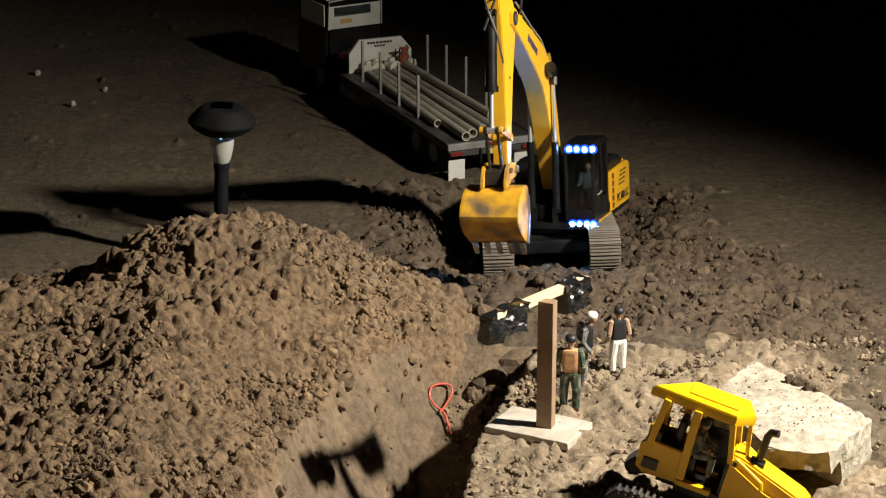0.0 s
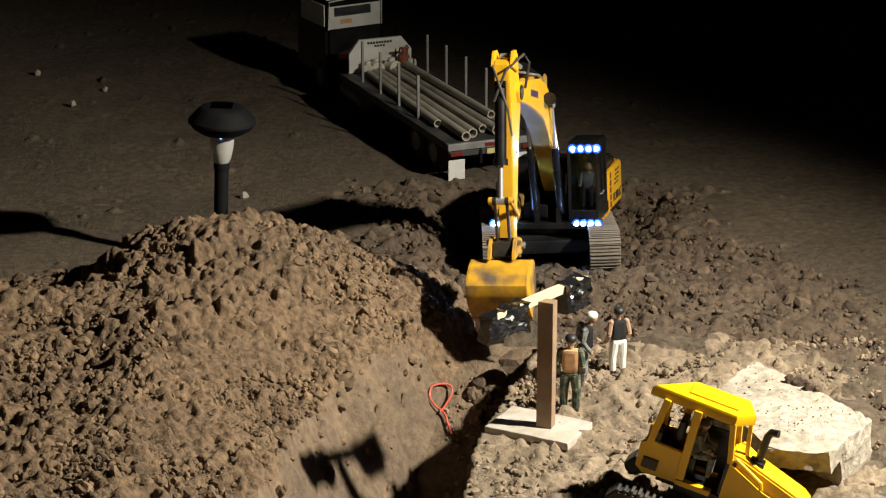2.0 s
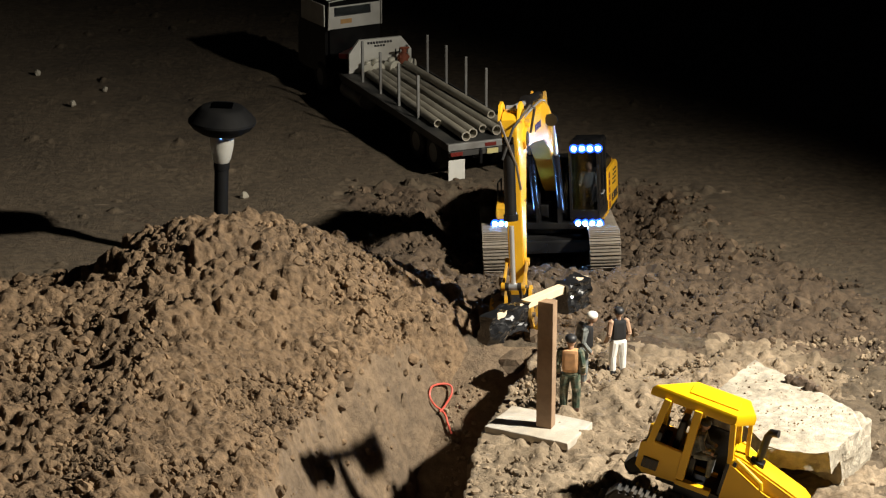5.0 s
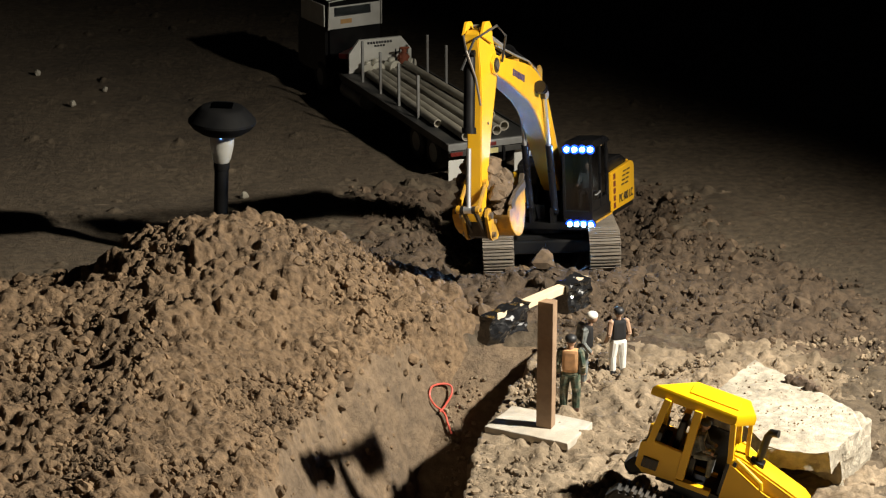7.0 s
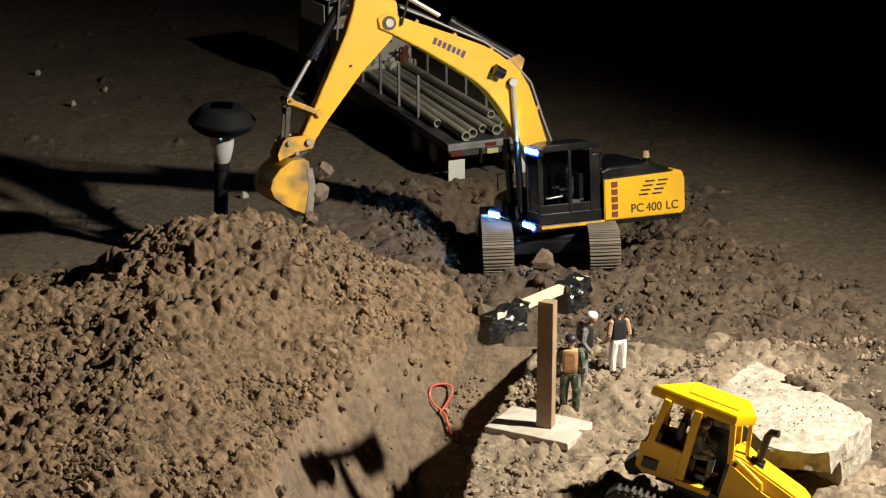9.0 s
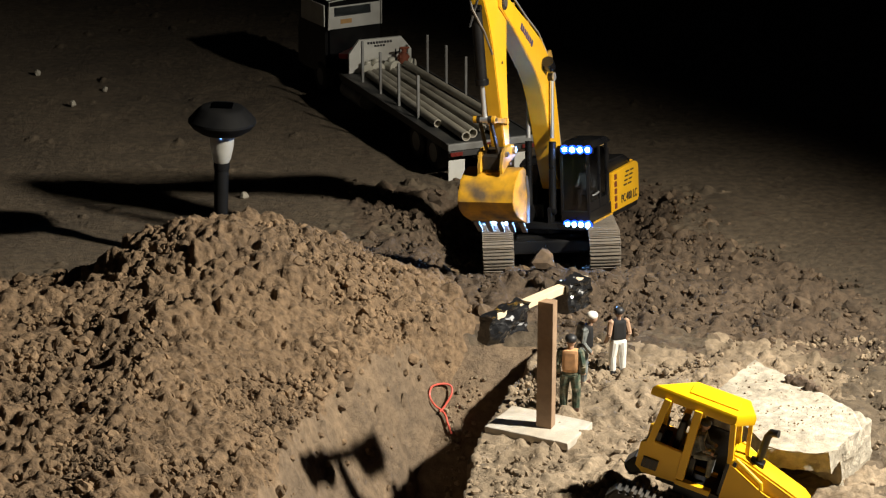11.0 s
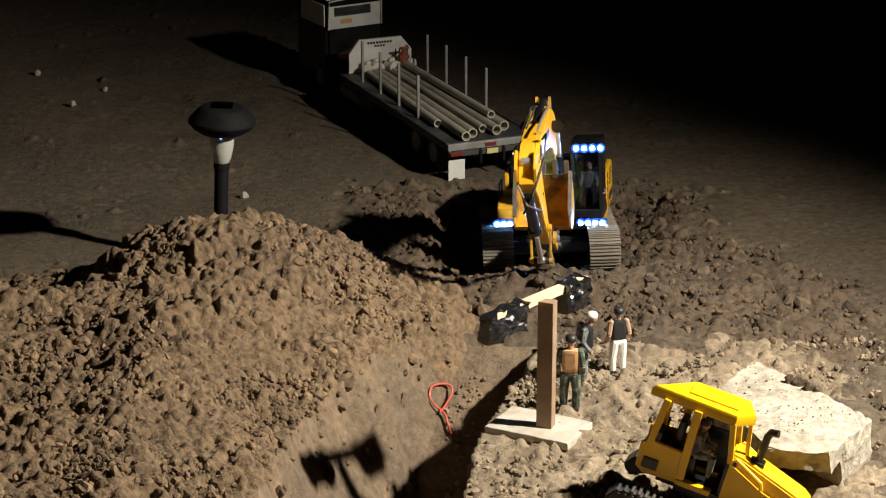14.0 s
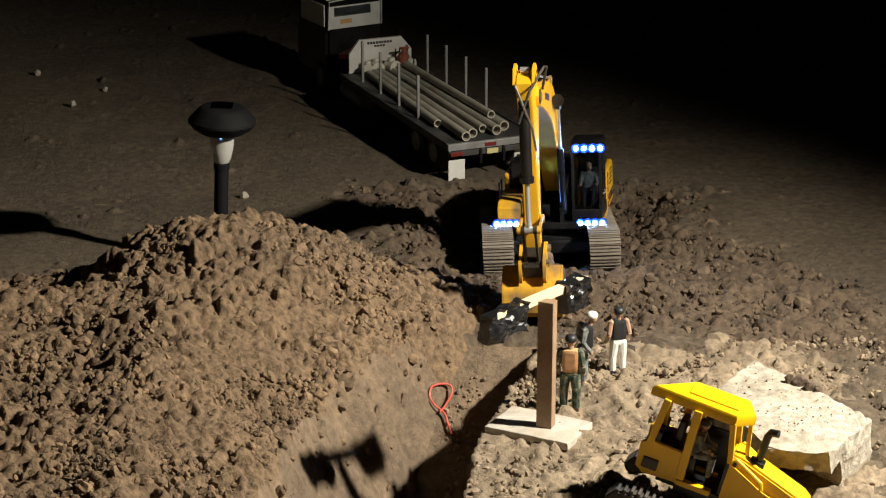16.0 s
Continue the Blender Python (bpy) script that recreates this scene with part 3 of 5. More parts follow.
    # boom
    upper = [(-0.4516, 0.013), (-0.40, 0.035), (-0.34, 0.063), (-0.277, 0.090), (-0.245, 0.099), (-0.215, 0.103), (-0.185, 0.102), (-0.16, 0.096), (-0.114, 0.073), (-0.06, 0.044), (0.0, 0.018)]
    lower = [(0.012, 0.0), (0.0, -0.016), (-0.05, -0.006), (-0.094, 0.008), (-0.14, 0.021), (-0.18, 0.031), (-0.215, 0.035), (-0.25, 0.033), (-0.30, 0.022), (-0.36, 0.008), (-0.42, -0.010), (-0.445, -0.019), (-0.459, -0.008)]
    boom = part("boom", slab(bmesh.new(), upper + lower, -0.017, 0.017, 0.0015), yellow, ex)
    moving["boom"] = boom
    for sx in (-1, 1):
        collar = part("pin_collar", rod(bmesh.new(), (sx * 0.0165, -BOOM_LEN, 0), (sx * 0.0185, -BOOM_LEN, 0), 0.0125, seg=24), dark_steel, boom, "dark steel collar round the pin")
        part("pin", rod(bmesh.new(), (sx * 0.017, -BOOM_LEN, 0), (sx * 0.0205, -BOOM_LEN, 0), 0.0075), bare_steel, collar)
        part("lug", rod(bmesh.new(), (sx * 0.017, -0.192, 0.078), (sx * 0.026, -0.192, 0.078), 0.008), black, boom)
        for k in range(7):
            m = Matrix.Translation((sx * 0.0174, MARK_A[0] + (MARK_B[0] - MARK_A[0]) * k / 6, MARK_A[1] + (MARK_B[1] - MARK_A[1]) * k / 6)) @ Matrix.Rotation(math.atan2(MARK_B[1] - MARK_A[1], MARK_B[0] - MARK_A[0]), 4, "X")
            part("marking", box(bmesh.new(), (0, 0, 0), (0.0012, 0.0062, 0.0105 if k % 3 else 0.012), m), maker_mark, boom, "dark blue plain maker's marking")
        part("boom_lamp", rod(box(bmesh.new(), (sx * 0.021, -0.222, 0.074), (0.008, 0.014, 0.016), bevel=0.002), (sx * 0.027, -0.216, 0.076), (sx * 0.027, -0.236, 0.070), 0.0095, 0.011, seg=16), black, boom, "round black work lamp")
    part("cylinder_bracket", slab(slab(bmesh.new(), [(-0.225, 0.100), (-0.212, 0.126), (-0.198, 0.126), (-0.185, 0.100)], 0.009, 0.013), [(-0.225, 0.100), (-0.212, 0.126), (-0.198, 0.126), (-0.185, 0.100)], -0.013, -0.009), worn_yellow, boom)
    hose = lambda x, lift: [(x, -0.44, 0.03 + lift), (x, -0.40, 0.046 + lift), (x, -0.34, 0.070 + lift * 0.6), (x * 1.2, -0.28, 0.094 + lift * 0.4), (x, -0.22, 0.107 + lift * 0.3), (x, -0.16, 0.103 + lift * 0.3), (x, -0.10, 0.074), (x, -0.04, 0.046), (x, 0.02, 0.01)]
    for x, lift in ((-0.012, 0.006), (-0.006, 0.010), (0.012, 0.005)):
        part("hydraulic_hose", tube(bmesh.new(), hose(x, lift), 0.0019, 6), chrome if x > 0 else rubber, boom)
    for k in (-0.40, -0.33, -0.26, -0.12):
        part("hose_clamp", box(bmesh.new(), (0.011, k, 0.030 + (k + 0.4) * 0.44 + 0.006 if k < -0.2 else 0.078), (0.008, 0.006, 0.008)), worn_yellow, boom)

    # stick
    st = [(0.045, 0.016), (0.050, 0.045), (0.042, 0.074), (0.032, 0.086), (0.014, 0.083), (-0.02, 0.066), (-0.06, 0.052), (-0.11, 0.041), (-0.2, 0.022), (-0.25, 0.012), (-0.263, 0.004), (-0.263, -0.006), (-0.25, -0.012), (-0.2, -0.010), (-0.1, -0.012), (-0.02, -0.022), (0.012, -0.020)]
    stick = part("stick", slab(bmesh.new(), st, -0.0125, 0.0125, 0.0015), yellow, ex)
    moving["stick"] = stick
    for sx in (-1, 1):
        part("ear", slab(bmesh.new(), [(0.03, 0.028), (0.056, 0.036), (0.062, 0.052), (0.056, 0.074), (0.03, 0.084)], sx * 0.0155 - 0.002, sx * 0.0155 + 0.002), yellow, stick)
        part("pin", rod(bmesh.new(), (sx * 0.0135, -0.2, 0.012), (sx * 0.018, -0.2, 0.012), 0.005), bare_steel, stick)
        part("pin", rod(bmesh.new(), (sx * 0.0135, -0.1, 0.012), (sx * 0.0146, -0.1, 0.012), 0.0025, seg=8), dark_steel, stick)
    part("hydraulic_hose", tube(bmesh.new(), [(-0.02, 0.02, 0.0), (-0.022, 0.04, 0.03), (-0.014, 0.03, 0.085), (0.0, 0.0, 0.105), (0.012, -0.04, 0.085), (0.015, -0.08, 0.06)], 0.002, 6), bare_steel, stick)
    part("hydraulic_hose", tube(bmesh.new(), [(0.02, 0.01, -0.02), (0.03, 0.05, 0.0), (0.03, 0.055, 0.05), (0.01, 0.02, 0.10), (-0.008, -0.03, 0.10)], 0.0022, 6), rubber, stick)

    def cylinder(name, length, r, mat):
        ob = part(name, rod(rod(bmesh.new(), (0, -0.006, 0), (0, -length, 0), r, seg=18), (-r * 0.9, 0, 0), (r * 0.9, 0, 0), 0.006), mat, ex)
        part("collar", rod(bmesh.new(), (0, -length + 0.008, 0), (0, -length - 0.002, 0), r * 1.25, seg=18), mat, ob)
        return ob

    def piston(name, length, r, mat=chrome):
        return part(name, rod(rod(bmesh.new(), (0, 0, 0), (0, -length, 0), r, seg=14), (-r * 1.7, 0, 0), (r * 1.7, 0, 0), 0.006), mat, ex)

    moving["bucket_cylinder"] = cylinder("bucket_cylinder", 0.128, 0.0095, black)
    moving["bucket_rod"] = piston("bucket_rod", 0.10, 0.0042)
    moving["stick_cylinder"] = cylinder("stick_cylinder", 0.15, 0.0095, black)
    moving["stick_rod"] = piston("stick_rod", 0.13, 0.0045)
    pair = new("boom_cylinder")
    rods = new("boom_rod")
    pair.parent = rods.parent = ex
    for sx in (-0.0225, 0.0225):
        part("barrel", rod(rod(bmesh.new(), (sx, -0.004, 0), (sx, -0.125, 0), 0.0065, seg=16), (sx - 0.006, 0, 0), (sx + 0.006, 0, 0), 0.006), black, pair)
        part("piston", rod(rod(bmesh.new(), (sx, 0, 0), (sx, -0.11, 0), 0.0038, seg=12), (sx - 0.006, 0, 0), (sx + 0.006, 0, 0), 0.0075), chrome, rods)
    moving["boom_cylinder"], moving["boom_rod"] = pair, rods
    for name, length, mat in (("guide_link", GUIDE_LEN, worn_yellow), ("bucket_link", LINK_LEN, dark_steel)):
        link = new(name)
        link.parent = ex
        for sx in (-0.0165, 0.0165) if name == "guide_link" else (-0.010, 0.010):
            bm = box(bmesh.new(), (sx, -length / 2, 0), (0.004, length, 0.0085), bevel=0.001)
            rod(bm, (sx - 0.003, 0, 0), (sx + 0.003, 0, 0), 0.0065)
            rod(bm, (sx - 0.003, -length, 0), (sx + 0.003, -length, 0), 0.0065)
            part("link_arm", bm, mat, link)
        part("pin", rod(bmesh.new(), (-0.022, -length, 0), (0.022, -length, 0), 0.003), bare_steel, link)
        moving[name] = link

    # bucket: curved shell, side plates, ears, teeth
    bucket = new("bucket")
    bucket.parent = ex
    bucket["label"] = "worn yellow digging bucket caked with soil"
    moving["bucket"] = bucket
    half_w, mid = 0.048, -0.003
    arc = [(y * 1.1 - 0.010, z * 1.1 - 0.001) for y, z in ((-0.012, 0.020), (-0.012, 0.040), (-0.022, 0.060), (-0.036, 0.074), (-0.050, 0.080), (-0.064, 0.0765), (-0.078, 0.064), (-0.090, 0.046), (-0.100, 0.028))]
    bm = bmesh.new()
    out_v = [[bm.verts.new((sx, y, z)) for y, z in arc] for sx in (mid - half_w, mid + half_w)]
    in_v = [[bm.verts.new((sx, y * 0.97 - 0.002, z - 0.004)) for y, z in arc] for sx in (mid - half_w, mid + half_w)]
    for i in range(len(arc) - 1):
        bm.faces.new((out_v[0][i], out_v[0][i + 1], out_v[1][i + 1], out_v[1][i]))
        bm.faces.new((in_v[0][i], in_v[1][i], in_v[1][i + 1], in_v[0][i + 1]))
    for i in (0, len(arc) - 1):
        bm.faces.new((out_v[0][i], out_v[1][i], in_v[1][i], in_v[0][i]))
    bmesh.ops.recalc_face_normals(bm, faces=bm.faces[:])
    part("shell", bm, worn_yellow, bucket)
    side = arc + [(-0.117, 0.023), (-0.076, 0.012), (-0.03, 0.012)]
    for sx in (mid - half_w, mid + half_w):
        plate = part("side_plate", slab(bmesh.new(), side, sx - 0.002, sx + 0.002, 0.0008), worn_yellow, bucket)
        part("side_cutter", slab(bmesh.new(), [(-0.120, 0.032), (-0.123, 0.019), (-0.076, 0.006), (-0.042, 0.008), (-0.042, 0.018), (-0.076, 0.018)], sx - 0.003, sx + 0.003), bare_steel, plate)
    for sx in (-0.02, 0.02):
        part("ear", slab(bmesh.new(), [(0.010, -0.004), (0.012, 0.006), (0.014, 0.036), (0.008, 0.046), (-0.012, 0.058), (-0.024, 0.058), (-0.014, 0.02), (-0.012, -0.006), (0.0, -0.012)], sx - 0.0025, sx + 0.0025), worn_yellow, bucket)
    coupler = part("quick_coupler", slab(bmesh.new(), [(0.008, -0.006), (0.012, 0.034), (0.002, 0.046), (-0.020, 0.050), (-0.026, 0.020), (-0.014, -0.008)], -0.0165, 0.0165, 0.002), dark_steel, bucket, "grimy steel quick coupler")
    for sx in (-0.024, 0.024):
        part("bolt", rod(bmesh.new(), (sx - 0.002, -0.016, 0.024), (sx + 0.002, -0.016, 0.024), 0.0035, seg=8), bare_steel, coupler)
    part("pin", rod(bmesh.new(), (-0.028, 0, 0), (0.028, 0, 0), 0.006), bare_steel, bucket)
    part("pin", rod(bmesh.new(), (-0.028, *LINK_BUCKET), (0.028, *LINK_BUCKET), 0.0045), bare_steel, bucket)
    for k in range(5):
        x = mid - 0.041 + k * 0.0205
        part("tooth", slab(bmesh.new(), [(-0.113, 0.032), (-0.118, 0.038), (-0.142, 0.020), (-0.142, 0.017), (-0.118, 0.027)], x - 0.0045, x + 0.0045, 0.001), bare_steel, bucket)
    return ex, moving


def motions():
    steps = [k / 10 for k in range(161)]
    poses = [linkage(t) for t in steps]
    for name, ob in MOVING.items():
        walk(ob, [(t, p[name]) for t, p in zip(steps, poses)])
    walk(OPERATOR, [(t, BASE @ p["house"] @ OPERATOR_SEAT) for t, p in zip(steps, poses)])
    # clods of the load: dug, carried, dropped one by one on the heap
    for ob, rest, inside, drop, land in LOAD:
        rows = [(0.0, rest), (3.8, rest)]
        for t, p in zip(steps, poses):
            if 4.3 <= t <= drop:
                w = min(1.0, (t - 4.3) / 0.9)
                rows.append((t, rest.lerp(BASE @ p["bucket"] @ inside, w * w * (3 - 2 * w))))
        rows += [(drop + 0.15, rows[-1][1].lerp(land, 0.45)), (drop + 0.28, land), (16.0, land)]
        walk(ob, rows)
    walk(FALLEN, [(0.0, FALL_ROWS[0]), (5.7, FALL_ROWS[0]), (6.0, FALL_ROWS[1]), (6.15, FALL_ROWS[2]), (16.0, FALL_ROWS[2])])

# ---- further materials ----
truck_white = material("white_truck_paint", (0.68, 0.67, 0.62), 0.45, vary=0.08, second=(0.45, 0.42, 0.36), spot_scale=16, spots=0.25)
truck_dark = material("dark_bed_paint", (0.035, 0.035, 0.034), 0.6, vary=0.2, second=(0.10, 0.09, 0.075), spot_scale=16)
truck_grey = material("grey_steel_rail", (0.30, 0.30, 0.29), 0.5, 0.3, vary=0.12, second=(0.18, 0.16, 0.14), spot_scale=20)
truck_red = material("red_paint", (0.55, 0.035, 0.05), 0.4, vary=0.1)
orange_mark = material("faded_orange_mark", (0.62, 0.36, 0.14), 0.6, vary=0.15)
pipe_mat = material("grey_plastic_pipe", (0.40, 0.37, 0.30), 0.5, vary=0.12, scale=20, second=(0.26, 0.22, 0.17), spot_scale=11, spots=0.4, each=0.12)
white_pvc = material("white_plastic_fitting", (0.72, 0.70, 0.60), 0.45, vary=0.08, second=(0.5, 0.46, 0.36), spot_scale=20)
rust = material("rust_red_metal", (0.25, 0.07, 0.035), 0.8, vary=0.3, second=(0.14, 0.05, 0.03), spot_scale=40)
tail_red = material("red_reflector", (0.16, 0.025, 0.02), 0.3, vary=0.1)
plate_mat = material("pale_yellow_plate", (0.62, 0.55, 0.25), 0.5, vary=0.1)
lamp_black = material("black_lamp_plastic", (0.0045, 0.0045, 0.005), 0.7, vary=0.2, second=(0.009, 0.0085, 0.008), spot_scale=18)
frosted = material("frosted_lamp_glass", (0.62, 0.60, 0.54), 0.4, vary=0.08, trans=0.35, second=(0.5, 0.48, 0.42), spot_scale=20)
lamp_black.node_tree.nodes["Principled BSDF"].inputs["Specular IOR Level"].default_value = 0.15
timber = material("pale_sawn_timber", (0.30, 0.205, 0.135), 0.7, vary=0.16, scale=60, bump=0.0006, bump_scale=90, second=(0.25, 0.15, 0.08), spot_scale=18)
cut_wood = material("bare_cut_wood", (0.72, 0.58, 0.40), 0.7, vary=0.1, scale=60, bump=0.0005, second=(0.6, 0.45, 0.28), spot_scale=20)
bag = material("shiny_black_plastic", (0.012, 0.012, 0.013), 0.2, vary=0.2, coat=0.6)
slab_mat = material("dusty_cement_slab", (0.50, 0.46, 0.40), 0.9, vary=0.15, scale=50, bump=0.0012, bump_scale=110, second=(0.36, 0.30, 0.22), spot_scale=14)
concrete = material("rough_pale_concrete", (0.42, 0.375, 0.30), 0.95, vary=0.34, scale=70, bump=0.004, bump_scale=120, second=(0.31, 0.265, 0.20), spot_scale=12, spots=0.4)
dark_clod = material("dark_clod", (0.11, 0.075, 0.05), 0.95, vary=0.35, scale=80, bump=0.002, bump_scale=200)
wire_mat = material("red_wire", (0.62, 0.10, 0.07), 0.45, vary=0.1)
camo = material("green_camouflage", (0.03, 0.055, 0.036), 0.7, vary=0.6, scale=160, second=(0.24, 0.22, 0.15), spot_scale=90, spots=0.5)
skin = material("tan_plastic", (0.42, 0.26, 0.17), 0.6, vary=0.1)
orange_vest = material("orange_vest", (0.62, 0.34, 0.16), 0.7, vary=0.25, scale=90)
figure_black = material("black_plastic", (0.02, 0.02, 0.022), 0.5, vary=0.2)
figure_white = material("white_cloth", (0.75, 0.73, 0.68), 0.7, vary=0.12, scale=90)
boot = material("brown_boot", (0.09, 0.045, 0.03), 0.6, vary=0.2)
grey_camo = material("grey_camouflage", (0.20, 0.21, 0.20), 0.7, vary=0.5, scale=110, second=(0.07, 0.08, 0.08), spot_scale=80, spots=0.5)


# ---- truck with its load of pipes ----
TRUCK = Matrix.Translation((0.097, 0.556, 0.0)) @ Matrix.Rotation(radians(23.1), 4, "Z")


def build_truck():
    """Local y runs forward along the truck, x to its right side; rear edge of the bed at y = 0."""
    tr = thing("flatbed_truck", TRUCK, "white flatbed model truck with stakes parked on bare earth", "truck")
    bed = part("bed", box(bmesh.new(), (0, 0.305, 0.072), (0.19, 0.60, 0.014), bevel=0.002), truck_dark, tr)
    for sx in (-1, 1):
        part("side_rail", box(bmesh.new(), (sx * 0.0935, 0.305, 0.078), (0.005, 0.60, 0.007), bevel=0.001), truck_dark, bed)
        for k in range(4):
            part("stake", box(bmesh.new(), (0.079 if sx > 0 else -0.0735, 0.205 + k * 0.105, 0.124), (0.0055, 0.0055, 0.093), bevel=0.0012), truck_grey, tr)
        part("chassis_rail", box(bmesh.new(), (sx * 0.03, 0.40, 0.054), (0.012, 0.78, 0.022), bevel=0.002), black, tr)
        for y in (0.10, 0.19, 0.76):
            for off in ((0.0, 0.026) if y < 0.5 else (0.0,)):
                x = sx * (0.074 - off)
                wheel = part("wheel", rod(bmesh.new(), (x - 0.011, y, 0.036), (x + 0.011, y, 0.036), 0.020, seg=20), truck_grey, tr)
                bm = bmesh.new()
                for a in range(28):
                    q0, q1 = 2 * math.pi * a / 28, 2 * math.pi * (a + 1) / 28
                    ring = []
                    for q in (q0, q1):
                        ring.append([bm.verts.new((x + dx, y + r * math.cos(q), 0.036 + r * math.sin(q))) for dx, r in ((-0.0105, 0.020), (-0.0115, 0.032), (-0.008, 0.036), (0.008, 0.036), (0.0115, 0.032), (0.0105, 0.020))])
                    for j in range(5):
                        bm.faces.new((ring[0][j], ring[1][j], ring[1][j + 1], ring[0][j + 1]))
                bmesh.ops.remove_doubles(bm, verts=bm.verts[:], dist=1e-5)
                part("tyre", bm, rubber, wheel)
        part("mud_flap", box(bmesh.new(), (sx * 0.072, 0.010, 0.022), (0.036, 0.003, 0.044), bevel=0.001), truck_white, tr, "off-white rear mud flap")
        part("fuel_tank", rod(bmesh.new(), (sx * 0.07, 0.50, 0.042), (sx * 0.07, 0.62, 0.042), 0.02, seg=18), truck_grey, tr)
        part("tail_lamp", box(bmesh.new(), (sx * 0.078, -0.004, 0.060), (0.026, 0.004, 0.008), bevel=0.001), tail_red, tr)
    part("rear_rail", box(bmesh.new(), (0, -0.001, 0.074), (0.192, 0.008, 0.014), bevel=0.0015), truck_grey, tr)
    part("bumper", box(bmesh.new(), (0, 0.002, 0.059), (0.186, 0.006, 0.012), bevel=0.001), truck_dark, tr)
    part("reflector", box(bmesh.new(), (-0.005, -0.006, 0.074), (0.024, 0.002, 0.007)), tail_red, tr)
    part("number_plate", box(bmesh.new(), (0.0, -0.004, 0.059), (0.024, 0.003, 0.010)), plate_mat, tr, "pale number plate without writing")
    for x in (-0.025, 0.025):
        part("hook", box(bmesh.new(), (x, -0.002, 0.05), (0.006, 0.008, 0.03), bevel=0.002), black, tr)
    # headboard with bevelled upper corners
    bm = bmesh.new()
    pts = [(-0.074, 0.078), (-0.074, 0.122), (-0.050, 0.152), (0.050, 0.152), (0.074, 0.122), (0.074, 0.078)]
    v0 = [bm.verts.new((x, 0.600, z)) for x, z in pts]
    v1 = [bm.verts.new((x, 0.607, z)) for x, z in pts]
    bm.faces.new(v0)
    bm.faces.new(v1[::-1])
    for i in range(6):
        bm.faces.new((v0[i], v1[i], v1[(i + 1) % 6], v0[(i + 1) % 6]))
    bmesh.ops.recalc_face_normals(bm, faces=bm.faces[:])
    head = part("headboard", bm, truck_white, tr, "white steel headboard with dark unreadable lettering bars")
    for z, w, h in ((0.1435, 0.062, 0.005), (0.136, 0.028, 0.004)):
        n = int(w / 0.0065)
        for k in range(n):
            part("lettering_bar", box(bmesh.new(), (-0.002 + (k - (n - 1) / 2) * 0.0066, 0.5994, z), (0.0048, 0.001, h)), marking, head)
    for x in (0.036, 0.046):
        part("slot", box(bmesh.new(), (x, 0.5994, 0.118), (0.003, 0.001, 0.014)), marking, head)
    # cab
    cab_side = [(0.735, 0.06), (0.735, 0.222), (0.75, 0.234), (0.84, 0.236), (0.862, 0.222), (0.885, 0.15), (0.888, 0.06)]
    cab = part("cab", slab(bmesh.new(), cab_side, -0.060, 0.080, 0.008), [black], tr,
               m=Matrix.Translation((-0.010, 0.735, -0.020)) @ Matrix.Rotation(radians(7), 4, "Z") @ Matrix.Translation((-0.010, -0.735, 0)))
    part("cab_back", box(bmesh.new(), (0.010, 0.7335, 0.196), (0.134, 0.003, 0.052), bevel=0.001), truck_white, cab, "white upper rear wall of the cab")
    part("cab_roof", box(bmesh.new(), (0.010, 0.80, 0.237), (0.134, 0.12, 0.004), bevel=0.0015), truck_white, cab)
    for sx in (-1, 1):
        part("side_trim", box(bmesh.new(), (0.010 + sx * 0.071, 0.80, 0.20), (0.003, 0.115, 0.05), bevel=0.001), truck_white, cab)
    part("rear_window", box(bmesh.new(), (0.004, 0.7315, 0.209), (0.092, 0.002, 0.020)), glass, cab)
    part("mark", box(bmesh.new(), (-0.012, 0.7315, 0.186), (0.028, 0.001, 0.010)), orange_mark, cab, "faded orange patch")
    part("roll_bar", tube(bmesh.new(), [(-0.057, 0.730, 0.17), (-0.057, 0.728, 0.234), (0.01, 0.728, 0.239), (0.077, 0.728, 0.234), (0.077, 0.730, 0.17)], 0.002, 6), truck_white, cab)
    part("back_rail", box(bmesh.new(), (0, 0, 0), (0.075, 0.020, 0.012), Matrix.Translation((-0.042, 0.675, 0.106)) @ Matrix.Rotation(radians(40), 4, "Z"), bevel=0.002), truck_red, tr)
    return tr


def build_pipe(a, b, r, label="long grey plastic pipe lying on the truck bed"):
    """A hollow pipe; a is its rear end."""
    a, b = Vector(a), Vector(b)
    bm = bmesh.new()
    q = (b - a).to_track_quat("Z", "Y")
    n, length = 18, (b - a).length
    rings = []
    for rr, z in ((r, 0), (r, length), (r * 0.74, length), (r * 0.74, 0)):
        rings.append([bm.verts.new((rr * math.cos(2 * math.pi * k / n), rr * math.sin(2 * math.pi * k / n), z)) for k in range(n)])
    for i in range(4):
        for k in range(n):
            bm.faces.new((rings[i][k], rings[i][(k + 1) % n], rings[(i + 1) % 4][(k + 1) % n], rings[(i + 1) % 4][k]))
    bmesh.ops.recalc_face_normals(bm, faces=bm.faces[:])
    ob = part("pipe", bm, pipe_mat, None)
    ob.matrix_world = TRUCK @ Matrix.Translation(a) @ q.to_matrix().to_4x4()
    return tagged(ob, label, "pipe", "pipes on the truck")


